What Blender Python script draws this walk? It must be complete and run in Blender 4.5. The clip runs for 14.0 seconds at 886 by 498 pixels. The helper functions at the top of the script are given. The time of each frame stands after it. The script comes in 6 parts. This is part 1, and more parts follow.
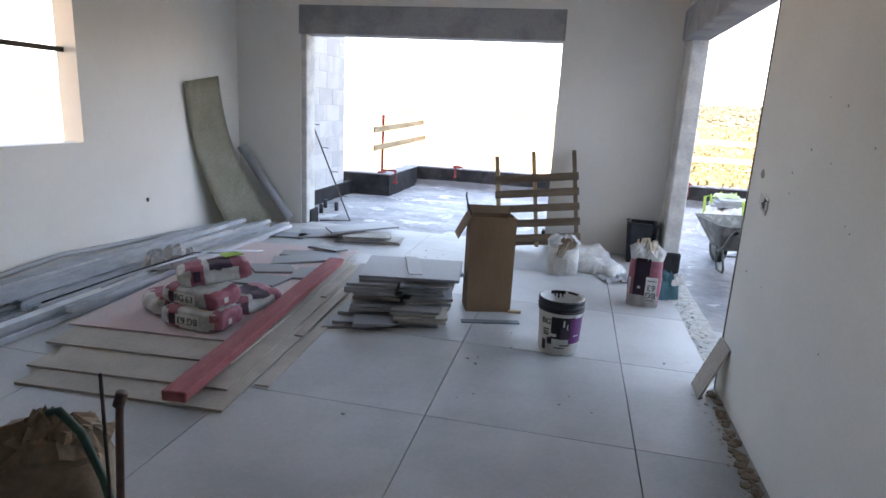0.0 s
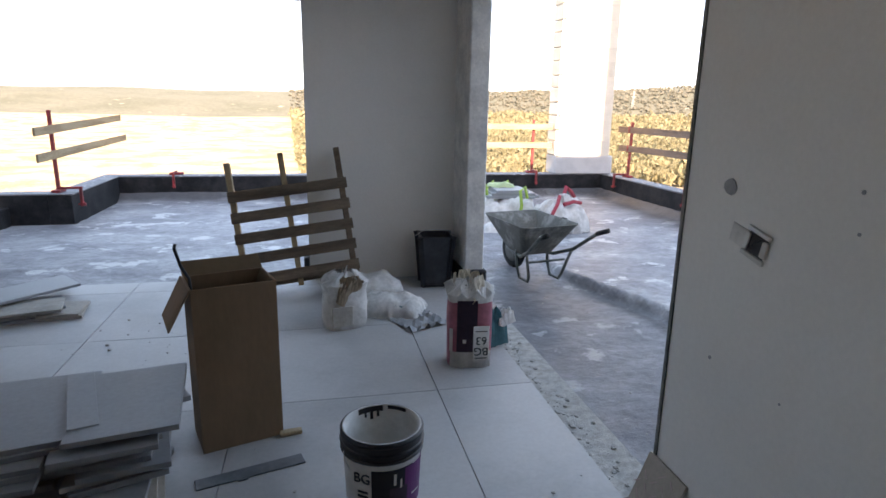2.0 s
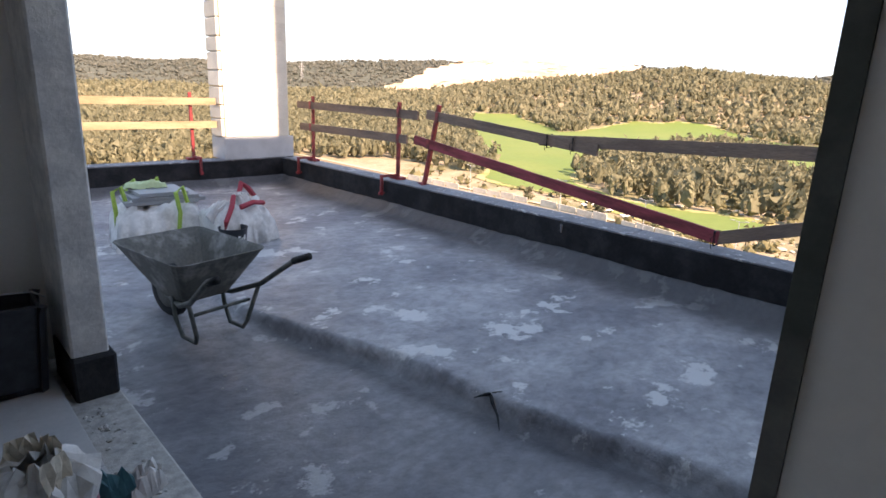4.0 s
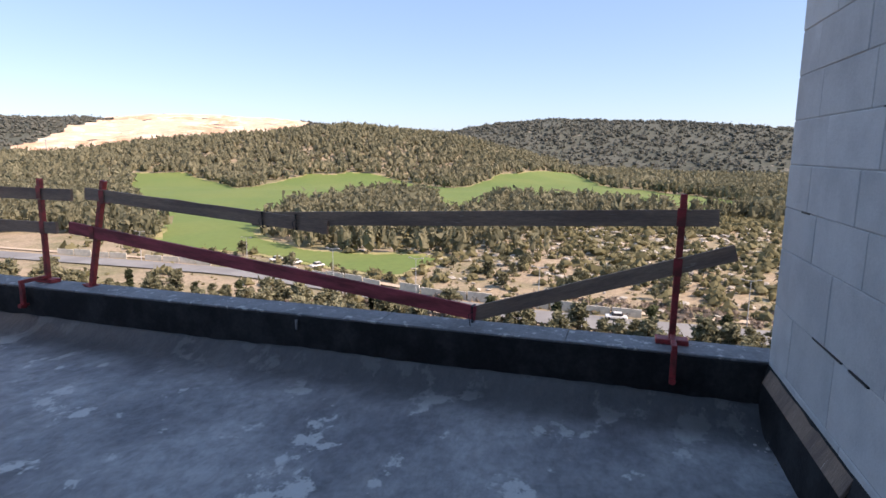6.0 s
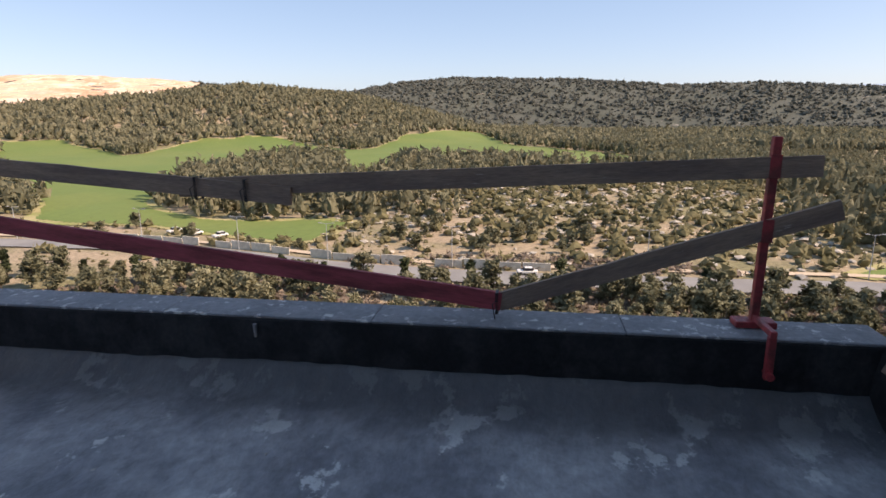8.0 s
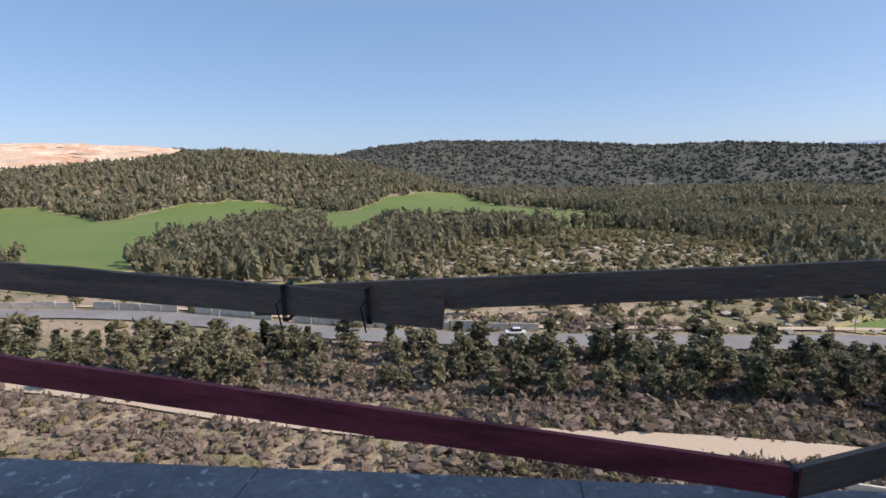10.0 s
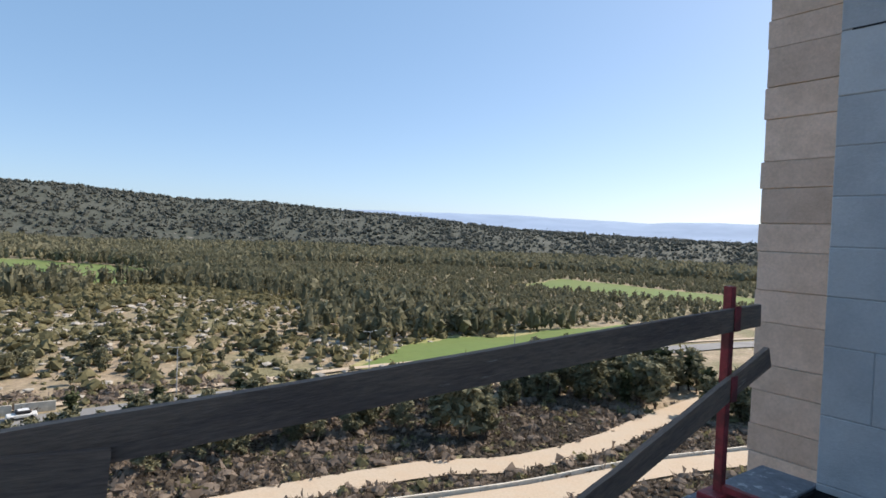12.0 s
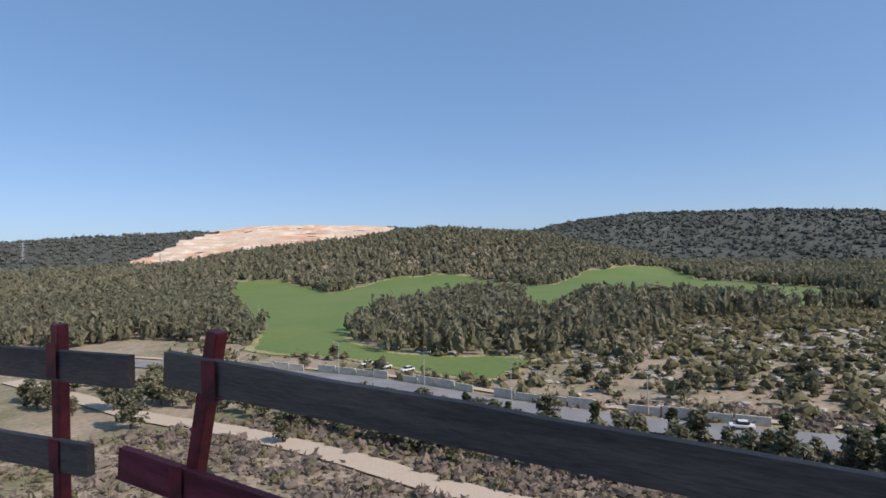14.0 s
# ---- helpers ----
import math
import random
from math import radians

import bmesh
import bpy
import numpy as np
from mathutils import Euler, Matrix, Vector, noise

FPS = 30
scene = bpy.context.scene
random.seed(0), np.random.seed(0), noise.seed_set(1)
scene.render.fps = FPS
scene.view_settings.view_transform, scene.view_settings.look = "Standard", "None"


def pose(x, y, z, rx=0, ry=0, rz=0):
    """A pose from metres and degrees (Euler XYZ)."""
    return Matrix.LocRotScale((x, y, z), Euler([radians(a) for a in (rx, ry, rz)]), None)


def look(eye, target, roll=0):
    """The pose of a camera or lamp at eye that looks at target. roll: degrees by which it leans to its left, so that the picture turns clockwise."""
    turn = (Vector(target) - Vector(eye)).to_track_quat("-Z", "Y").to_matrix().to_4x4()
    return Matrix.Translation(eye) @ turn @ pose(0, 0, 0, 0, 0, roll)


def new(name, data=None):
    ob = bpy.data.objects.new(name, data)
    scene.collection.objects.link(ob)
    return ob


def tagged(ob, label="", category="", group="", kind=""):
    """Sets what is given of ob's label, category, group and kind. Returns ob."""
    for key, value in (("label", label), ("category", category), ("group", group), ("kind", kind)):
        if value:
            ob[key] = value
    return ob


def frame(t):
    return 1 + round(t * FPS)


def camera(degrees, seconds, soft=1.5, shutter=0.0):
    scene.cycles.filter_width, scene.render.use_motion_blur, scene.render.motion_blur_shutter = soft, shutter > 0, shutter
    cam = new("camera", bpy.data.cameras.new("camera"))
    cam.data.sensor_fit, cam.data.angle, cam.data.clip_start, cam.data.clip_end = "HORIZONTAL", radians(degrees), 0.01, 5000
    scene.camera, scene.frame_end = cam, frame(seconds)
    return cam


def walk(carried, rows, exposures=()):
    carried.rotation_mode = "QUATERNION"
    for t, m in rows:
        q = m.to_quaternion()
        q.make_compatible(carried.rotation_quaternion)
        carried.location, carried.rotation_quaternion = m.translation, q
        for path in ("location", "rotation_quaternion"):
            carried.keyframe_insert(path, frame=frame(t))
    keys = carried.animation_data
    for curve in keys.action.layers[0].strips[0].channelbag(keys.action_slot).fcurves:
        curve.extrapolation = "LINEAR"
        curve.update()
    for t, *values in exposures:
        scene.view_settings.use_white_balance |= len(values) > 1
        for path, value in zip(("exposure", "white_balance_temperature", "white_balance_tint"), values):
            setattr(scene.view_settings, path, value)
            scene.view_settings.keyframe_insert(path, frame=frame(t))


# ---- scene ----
cam = camera(73.56, 14.0, soft=1.6)


def carried(x, y, z, yaw, pitch, roll):
    return pose(x, y, z, 90 + pitch, 0, yaw) @ pose(0, 0, 0, 0, 0, roll)


PATH = [
    (0.0, -0.062, -0.772, 1.508, 11.939, -13.344, 3.082),
    (0.5, -0.184, -0.280, 1.538, 5.944, -13.722, 0.675),
    (1.0, -0.317, 0.132, 1.469, 0.502, -11.855, 0.502),
    (1.5, -0.260, 0.632, 1.489, -7.201, -13.903, -0.414),
    (2.0, -0.265, 1.070, 1.474, -12.541, -13.545, 1.105),
    (2.2, -0.237, 1.266, 1.492, -18.115, -13.805, 0.929),
    (3.2, 0.180, 1.980, 1.480, -32.000, -15.500, 1.600),
    (4.3, 0.583, 2.764, 1.458, -47.499, -16.954, 2.454),
    (4.5, 0.664, 2.853, 1.504, -51.770, -18.144, 3.641),
    (4.6, 0.681, 2.923, 1.509, -56.214, -16.955, 5.045),
    (5.0, 0.800, 3.056, 1.582, -69.276, -15.535, 6.173),
    (5.5, 1.002, 3.282, 1.618, -72.921, -10.791, 2.464),
    (6.0, 1.094, 3.432, 1.553, -72.864, -9.460, 0.623),
    (6.5, 1.196, 3.613, 1.509, -75.551, -11.631, 0.156),
    (7.0, 1.521, 3.838, 1.455, -80.280, -13.566, 1.626),
    (7.5, 1.767, 4.031, 1.425, -80.538, -13.361, 1.160),
    (8.0, 1.968, 4.268, 1.427, -81.760, -13.150, -0.240),
    (8.2, 2.245, 4.436, 1.374, -79.705, -12.494, -1.582),
    (9.2, 2.780, 4.980, 1.430, -81.500, -8.800, -1.300),
    (10.3, 3.177, 5.408, 1.462, -86.726, -5.340, -0.700),
    (10.5, 3.200, 5.431, 1.480, -95.026, -5.330, -0.050),
    (11.0, 3.302, 5.494, 1.507, -112.967, -4.431, 0.276),
    (11.5, 3.563, 5.577, 1.484, -122.119, -2.292, 2.464),
    (12.0, 3.669, 5.715, 1.493, -126.084, -1.598, 2.185),
    (12.5, 3.730, 5.812, 1.500, -128.774, -1.634, 1.431),
    (13.0, 3.797, 5.860, 1.482, -124.965, -1.487, 0.519),
    (13.5, 3.872, 6.172, 1.472, -92.673, -0.202, -1.251),
    (14.0, 3.800, 6.357, 1.477, -64.863, 0.222, -1.683),
]
EXPOSURES = [(0, 3.5, 10200, 30), (1.0, 3.32, 10200, 30), (2.2, 2.46, 10000, 29), (4.3, 1.6, 9000, 30), (5.0, 1.25, 8400, 30), (6.0, 0.85, 7500, 27), (6.5, 0.95, 8200, 28), (7.5, 0.72, 8200, 27), (8.2, 0.63, 8200, 26), (10.3, 0.22, 6800, 21), (11.0, 0.38, 6900, 18), (12.5, 0.50, 7050, 15), (13.0, 0.54, 7000, 15), (13.5, -0.03, 6400, 19), (14.0, 0.02, 6400, 19)]
walk(cam, [(t, carried(*row)) for t, *row in PATH], EXPOSURES)

# ---- world and sun ----
SUN_AZ, SUN_EL = 184.0, 40.0        # azimuth clockwise from +y
world = bpy.data.worlds.new("sky")
scene.world = world
world.use_nodes = True
wn = world.node_tree
sky = wn.nodes.new("ShaderNodeTexSky")
sky.sky_type, sky.sun_disc = "NISHITA", False
sky.sun_elevation, sky.sun_rotation = radians(SUN_EL), radians(SUN_AZ)
sky.air_density, sky.dust_density, sky.ozone_density, sky.altitude = 0.8, 1.6, 1.6, 900
bg = next(n for n in wn.nodes if n.type == "BACKGROUND")
bg.inputs["Strength"].default_value = 0.14
veil = wn.nodes.new("ShaderNodeMix")
veil.data_type = "RGBA"
veil.inputs[0].default_value, veil.inputs[7].default_value = 0.46, (1.2, 2.78, 4.72, 1)
wn.links.new(sky.outputs["Color"], veil.inputs[6])
wn.links.new(veil.outputs[2], bg.inputs["Color"])
sun_data = bpy.data.lights.new("sun", "SUN")
sun_data.energy, sun_data.angle, sun_data.color = 4.4, radians(0.5), (1.0, 0.95, 0.86)
sun = new("sun", sun_data)
to_sun = Vector((math.sin(radians(SUN_AZ)) * math.cos(radians(SUN_EL)), math.cos(radians(SUN_AZ)) * math.cos(radians(SUN_EL)), math.sin(radians(SUN_EL))))
sun.matrix_world = look(to_sun * 60, (0, 0, 0))


# ---- materials ----
def mat(name, colour, rough=0.8, metal=0.0, vary=0.25, coarse=1.5, fine=30.0, bump=0.15, second=None, spread=(0.42, 0.62), rand=0.0, stretch=(1, 1, 1), spec=0.4, third=None, third_scale=6.0, third_at=(0.62, 0.7), bumpdist=0.01):
    """A surface with coarse stains towards `second`, fine grain, optional specks of `third`, and relief."""
    m = bpy.data.materials.new(name)
    m.use_nodes = True
    nt = m.node_tree
    N, L = nt.nodes, nt.links
    bsdf = next(n for n in N if n.type == "BSDF_PRINCIPLED")
    tc = N.new("ShaderNodeTexCoord")
    mp = N.new("ShaderNodeMapping")
    mp.inputs["Scale"].default_value = stretch
    info = N.new("ShaderNodeObjectInfo")
    off = N.new("ShaderNodeVectorMath")
    off.operation = "SCALE"
    comb = N.new("ShaderNodeCombineXYZ")
    for k in range(3):
        L.new(info.outputs["Random"], comb.inputs[k])
    L.new(comb.outputs[0], off.inputs[0])
    off.inputs["Scale"].default_value = 37.0 if rand else 0.0
    L.new(tc.outputs["Object"], mp.inputs["Vector"])
    L.new(off.outputs[0], mp.inputs["Location"])

    def tex(scale, detail=4.0, rough_=0.6):
        n = N.new("ShaderNodeTexNoise")
        n.inputs["Scale"].default_value, n.inputs["Detail"].default_value, n.inputs["Roughness"].default_value = scale, detail, rough_
        L.new(mp.outputs[0], n.inputs["Vector"])
        return n

    def ramp(src, lo, hi):
        r = N.new("ShaderNodeMapRange")
        r.inputs["From Min"].default_value, r.inputs["From Max"].default_value = lo, hi
        L.new(src, r.inputs["Value"])
        return r.outputs["Result"]

    def blend(fac, a, b, mode="MIX"):
        x = N.new("ShaderNodeMix")
        x.data_type, x.blend_type = "RGBA", mode
        if isinstance(fac, float):
            x.inputs[0].default_value = fac
        else:
            L.new(fac, x.inputs[0])
        for sock, val in ((x.inputs[6], a), (x.inputs[7], b)):
            if isinstance(val, tuple):
                sock.default_value = (*val, 1)
            else:
                L.new(val, sock)
        return x.outputs[2]

    n1, n2 = tex(coarse, 5.0), tex(fine, 6.0, 0.65)
    second = second or tuple(c * (1 - vary) for c in colour)
    col = blend(ramp(n1.outputs["Fac"], *spread), colour, second)
    dark = tuple(1 - vary for _ in range(3))
    lite = tuple(1 + 0.4 * vary for _ in range(3))
    col = blend(1.0, col, blend(ramp(n2.outputs["Fac"], 0.3, 0.7), dark, lite), "MULTIPLY")
    if third:
        n3 = tex(third_scale, 7.0, 0.68)
        col = blend(ramp(n3.outputs["Fac"], *third_at), col, third)
    if rand:
        rr = N.new("ShaderNodeMapRange")
        rr.inputs["To Min"].default_value, rr.inputs["To Max"].default_value = 1 - rand, 1 + rand * 0.6
        L.new(info.outputs["Random"], rr.inputs["Value"])
        cc = N.new("ShaderNodeCombineColor")
        for k in range(3):
            L.new(rr.outputs[0], cc.inputs[k])
        col = blend(1.0, col, cc.outputs[0], "MULTIPLY")
    L.new(col, bsdf.inputs["Base Color"])
    rg = N.new("ShaderNodeMapRange")
    rg.inputs["To Min"].default_value, rg.inputs["To Max"].default_value = max(0.05, rough - 0.12), min(1.0, rough + 0.12)
    L.new(n1.outputs["Fac"], rg.inputs["Value"])
    L.new(rg.outputs[0], bsdf.inputs["Roughness"])
    bsdf.inputs["Metallic"].default_value = metal
    bsdf.inputs["Specular IOR Level"].default_value = spec
    if bump:
        b = N.new("ShaderNodeBump")
        b.inputs["Strength"].default_value, b.inputs["Distance"].default_value = bump, bumpdist
        L.new(n2.outputs["Fac"], b.inputs["Height"])
        L.new(b.outputs[0], bsdf.inputs["Normal"])
    return m


M = {
    "plaster": mat("plaster", (0.80, 0.785, 0.75), 0.9, vary=0.04, coarse=0.9, fine=60, bump=0.12, second=(0.75, 0.735, 0.70)),
    "rough_plaster": mat("rough_plaster", (0.68, 0.67, 0.64), 0.95, vary=0.16, coarse=6, fine=40, bump=0.6, second=(0.52, 0.52, 0.51)),
    "concrete": mat("concrete", (0.36, 0.37, 0.38), 0.9, vary=0.18, coarse=3, fine=50, bump=0.4, second=(0.26, 0.27, 0.29)),
    "floor_tile": mat("floor_tile", (0.47, 0.465, 0.46), 0.5, vary=0.08, coarse=1.3, fine=45, bump=0.03, second=(0.39, 0.388, 0.385), rand=0.04, spec=0.35),
    "grout": mat("grout", (0.17, 0.165, 0.16), 0.95, vary=0.3, fine=80),
    "membrane": mat("membrane", (0.18, 0.18, 0.20), 0.5, vary=0.38, coarse=1.1, fine=13, bump=0.5, second=(0.345, 0.345, 0.36), spread=(0.38, 0.60), third=(0.50, 0.50, 0.50), third_scale=2.0, third_at=(0.575, 0.605), bumpdist=0.025, stretch=(1.0, 1.25, 1.0)),
    "bitumen": mat("bitumen", (0.016, 0.016, 0.018), 0.75, vary=0.3, coarse=4, fine=40, bump=0.35, second=(0.035, 0.035, 0.037)),
    "coping": mat("coping", (0.22, 0.22, 0.235), 0.7, vary=0.25, coarse=4, fine=30, bump=0.25, second=(0.165, 0.17, 0.185), third=(0.50, 0.49, 0.48), third_scale=13, third_at=(0.58, 0.64)),
    "coping_joint": mat("coping_joint", (0.10, 0.10, 0.11), 0.9, vary=0.2),
    "block": mat("block", (0.52, 0.52, 0.52), 0.95, vary=0.08, coarse=2.5, fine=70, bump=0.35, second=(0.43, 0.43, 0.435), rand=0.1),
    "mortar": mat("mortar", (0.44, 0.44, 0.44), 0.95, vary=0.2, fine=60, bump=0.4),
    "stone": mat("stone", (0.80, 0.605, 0.49), 0.9, vary=0.14, coarse=5, fine=45, bump=0.7, second=(0.70, 0.52, 0.41), rand=0.2, third=(0.50, 0.40, 0.30), third_scale=22, third_at=(0.66, 0.74)),
    "stone_mortar": mat("stone_mortar", (0.74, 0.64, 0.55), 0.95, vary=0.15, fine=70, bump=0.4),
    "old_wood": mat("old_wood", (0.29, 0.195, 0.145), 0.85, vary=0.35, coarse=2, fine=26, bump=0.4, second=(0.20, 0.135, 0.108), stretch=(6, 0.7, 6), rand=0.15, third=(0.42, 0.35, 0.30), third_scale=7, third_at=(0.66, 0.72)),
    "pale_wood": mat("pale_wood", (0.42, 0.31, 0.19), 0.8, vary=0.25, coarse=2, fine=22, bump=0.3, second=(0.32, 0.22, 0.13), stretch=(6, 0.7, 6), rand=0.12),
    "pallet_wood": mat("pallet_wood", (0.20, 0.14, 0.10), 0.85, vary=0.35, coarse=2, fine=24, bump=0.35, second=(0.12, 0.08, 0.058), stretch=(0.8, 6, 6), rand=0.22),
    "red_wood": mat("red_wood", (0.38, 0.06, 0.075), 0.75, vary=0.3, coarse=3, fine=22, bump=0.3, second=(0.20, 0.035, 0.04), stretch=(5, 0.8, 5), third=(0.42, 0.20, 0.18), third_scale=9, third_at=(0.68, 0.75)),
    "red_steel": mat("red_steel", (0.36, 0.04, 0.045), 0.55, vary=0.3, coarse=8, fine=50, bump=0.15, second=(0.16, 0.03, 0.028)),
    "red_dust": mat("red_dust", (0.42, 0.12, 0.13), 0.85, vary=0.25, coarse=2.5, fine=30, bump=0.2, second=(0.36, 0.09, 0.10), stretch=(4, 0.8, 4)),
    "pink_board": mat("pink_board", (0.60, 0.44, 0.44), 0.85, vary=0.1, coarse=2, fine=50, bump=0.05, second=(0.56, 0.49, 0.47)),
    "gypsum": mat("gypsum", (0.50, 0.44, 0.38), 0.9, vary=0.12, coarse=2.5, fine=60, bump=0.1, second=(0.42, 0.37, 0.32), rand=0.06),
    "cut_tile": mat("cut_tile", (0.288, 0.300, 0.312), 0.55, vary=0.1, coarse=3, fine=45, bump=0.05, second=(0.29, 0.305, 0.32), rand=0.12),
    "tile_back": mat("tile_back", (0.45, 0.42, 0.38), 0.9, vary=0.2, coarse=5, fine=40, bump=0.3, rand=0.1),
    "cardboard": mat("cardboard", (0.25, 0.148, 0.092), 0.85, vary=0.08, coarse=2, fine=60, bump=0.08, second=(0.195, 0.12, 0.07), stretch=(1, 1, 0.3)),
    "cardboard_in": mat("cardboard_in", (0.17, 0.105, 0.06), 0.9, vary=0.1),
    "galv": mat("galv", (0.62, 0.66, 0.70), 0.38, metal=0.45, vary=0.12, coarse=5, fine=40, bump=0.05, second=(0.52, 0.56, 0.60)),
    "fibre": mat("fibre", (0.40, 0.385, 0.28), 0.5, vary=0.2, coarse=3, fine=40, bump=0.15, second=(0.46, 0.45, 0.36), third=(0.58, 0.57, 0.50), third_scale=5, third_at=(0.62, 0.72)),
    "pale_steel": mat("pale_steel", (0.17, 0.185, 0.20), 0.55, metal=0.2, vary=0.2, coarse=6, fine=40, second=(0.12, 0.13, 0.145)),
    "pvc": mat("pvc", (0.40, 0.41, 0.42), 0.45, vary=0.12, fine=40),
    "white_plastic": mat("white_plastic", (0.72, 0.72, 0.70), 0.45, vary=0.1, coarse=4, fine=30, second=(0.55, 0.54, 0.50)),
    "sack_white": mat("sack_white", (0.68, 0.67, 0.65), 0.6, vary=0.14, coarse=9, fine=40, bump=0.3, second=(0.5, 0.49, 0.47)),
    "sack_pink": mat("sack_pink", (0.44, 0.13, 0.17), 0.6, vary=0.22, coarse=9, fine=40, bump=0.35, second=(0.36, 0.11, 0.14)),
    "sack_dark": mat("sack_dark", (0.055, 0.028, 0.05), 0.65, vary=0.25, fine=40, second=(0.09, 0.05, 0.07)),
    "sack_brown": mat("sack_brown", (0.30, 0.22, 0.16), 0.85, vary=0.25, coarse=8, fine=40, bump=0.4),
    "purple": mat("purple", (0.16, 0.025, 0.15), 0.5, vary=0.15, fine=40),
    "ink": mat("ink", (0.02, 0.018, 0.022), 0.6, vary=0.2),
    "black_plastic": mat("black_plastic", (0.022, 0.024, 0.03), 0.45, vary=0.3, coarse=6, fine=30, second=(0.04, 0.045, 0.055)),
    "teal": mat("teal", (0.02, 0.14, 0.17), 0.6, vary=0.3, fine=30),
    "green": mat("green", (0.36, 0.55, 0.10), 0.6, vary=0.2, fine=30),
    "lime_sheet": mat("lime_sheet", (0.50, 0.62, 0.36), 0.6, vary=0.15, fine=30),
    "red_cloth": mat("red_cloth", (0.45, 0.05, 0.07), 0.75, vary=0.2, fine=40),
    "barrow_steel": mat("barrow_steel", (0.14, 0.135, 0.12), 0.65, metal=0.25, vary=0.3, coarse=7, fine=40, bump=0.3, second=(0.30, 0.29, 0.27), spread=(0.5, 0.66)),
    "barrow_frame": mat("barrow_frame", (0.07, 0.085, 0.075), 0.6, vary=0.3, coarse=8, fine=40, second=(0.16, 0.16, 0.15)),
    "rubber": mat("rubber", (0.02, 0.02, 0.02), 0.8, vary=0.3),
    "rebar": mat("rebar", (0.09, 0.075, 0.065), 0.7, metal=0.4, vary=0.3),
    "conduit_green": mat("conduit_green", (0.03, 0.10, 0.075), 0.5, vary=0.2),
    "conduit_brown": mat("conduit_brown", (0.11, 0.055, 0.045), 0.5, vary=0.2),
    "rubble": mat("rubble", (0.48, 0.46, 0.43), 0.95, vary=0.3, coarse=20, fine=80, bump=0.5),
}


next(n for n in M["bitumen"].node_tree.nodes if n.type == "BSDF_PRINCIPLED").inputs["Specular IOR Level"].default_value = 0.15
# the low strip of the terrace is darker, with a black lap along its edge
nt = M["membrane"].node_tree
N_, L_ = nt.nodes, nt.links
bs_ = next(n for n in N_ if n.type == "BSDF_PRINCIPLED")
src_ = bs_.inputs["Base Color"].links[0].from_socket
tc_, sp_ = N_.new("ShaderNodeTexCoord"), N_.new("ShaderNodeSeparateXYZ")
L_.new(tc_.outputs["Object"], sp_.inputs[0])


def calc(op, a_, b_=None):
    n = N_.new("ShaderNodeMath")
    n.operation = op
    for k, v in enumerate((a_, b_)):
        if isinstance(v, (int, float)):
            n.inputs[k].default_value = v
        elif v is not None:
            L_.new(v, n.inputs[k])
    return n.outputs[0]


def ease(v, lo, hi, to0, to1):
    n = N_.new("ShaderNodeMapRange")
    n.interpolation_type = "SMOOTHSTEP"
    for key, val in (("From Min", lo), ("From Max", hi), ("To Min", to0), ("To Max", to1)):
        n.inputs[key].default_value = val
    L_.new(v, n.inputs["Value"])
    return n.outputs[0]


nz_ = N_.new("ShaderNodeTexNoise")
nz_.inputs["Scale"].default_value, nz_.inputs["Detail"].default_value = 2.2, 6.0
L_.new(tc_.outputs["Object"], nz_.inputs["Vector"])
wob_ = calc("MULTIPLY", calc("SUBTRACT", nz_.outputs["Fac"], 0.5), 0.22)
edge_ = calc("ADD", calc("ADD", sp_.outputs["X"], calc("MULTIPLY", sp_.outputs["Y"], 0.225)), calc("ADD", wob_, -3.55))
low_ = ease(edge_, -0.14, -0.02, 1.0, 0.0)
lap_ = calc("MULTIPLY", ease(edge_, -0.25, -0.12, 0.0, 1.0), ease(edge_, -0.03, 0.01, 1.0, 0.0))
near_ = ease(calc("ADD", sp_.outputs["Y"], calc("MULTIPLY", wob_, 3.0)), 5.6, 6.6, 1.0, 0.0)
east_ = ease(sp_.outputs["X"], 0.6, 0.9, 0.0, 1.0)
fac_ = calc("MULTIPLY", calc("MULTIPLY", near_, east_), calc("ADD", calc("MULTIPLY", low_, 0.40), calc("MULTIPLY", lap_, 0.34)))
mx_ = N_.new("ShaderNodeMix")
mx_.data_type = "RGBA"
L_.new(fac_, mx_.inputs[0])
L_.new(src_, mx_.inputs[6])
mx_.inputs[7].default_value = (0.03, 0.03, 0.034, 1)
# bitumen shows where the screed runs up the parapets
rim_ = calc("MAXIMUM", ease(calc("ADD", sp_.outputs["X"], calc("MULTIPLY", wob_, 2.0)), 4.25, 4.80, 0.0, 1.0), ease(calc("ADD", sp_.outputs["Y"], wob_), 10.75, 10.95, 0.0, 1.0))
mr_ = N_.new("ShaderNodeMix")
mr_.data_type = "RGBA"
L_.new(calc("MULTIPLY", rim_, 0.85), mr_.inputs[0])
L_.new(mx_.outputs[2], mr_.inputs[6])
mr_.inputs[7].default_value = (0.045, 0.045, 0.048, 1)
L_.new(mr_.outputs[2], bs_.inputs["Base Color"])


# ---- building blocks ----
def bm_box(x0, x1, y0, y1, z0, z1, bevel=0.0, into=None):
    bm = into or bmesh.new()
    vs = [bm.verts.new((x, y, z)) for x in (x0, x1) for y in (y0, y1) for z in (z0, z1)]
    fs = [bm.faces.new([vs[i] for i in q]) for q in ((0, 1, 3, 2), (4, 6, 7, 5), (0, 4, 5, 1), (2, 3, 7, 6), (0, 2, 6, 4), (1, 5, 7, 3))]
    if bevel:
        edges = {e for f in fs for e in f.edges}
        bmesh.ops.bevel(bm, geom=list(edges), offset=bevel, segments=1, affect="EDGES", profile=0.5)
    return bm


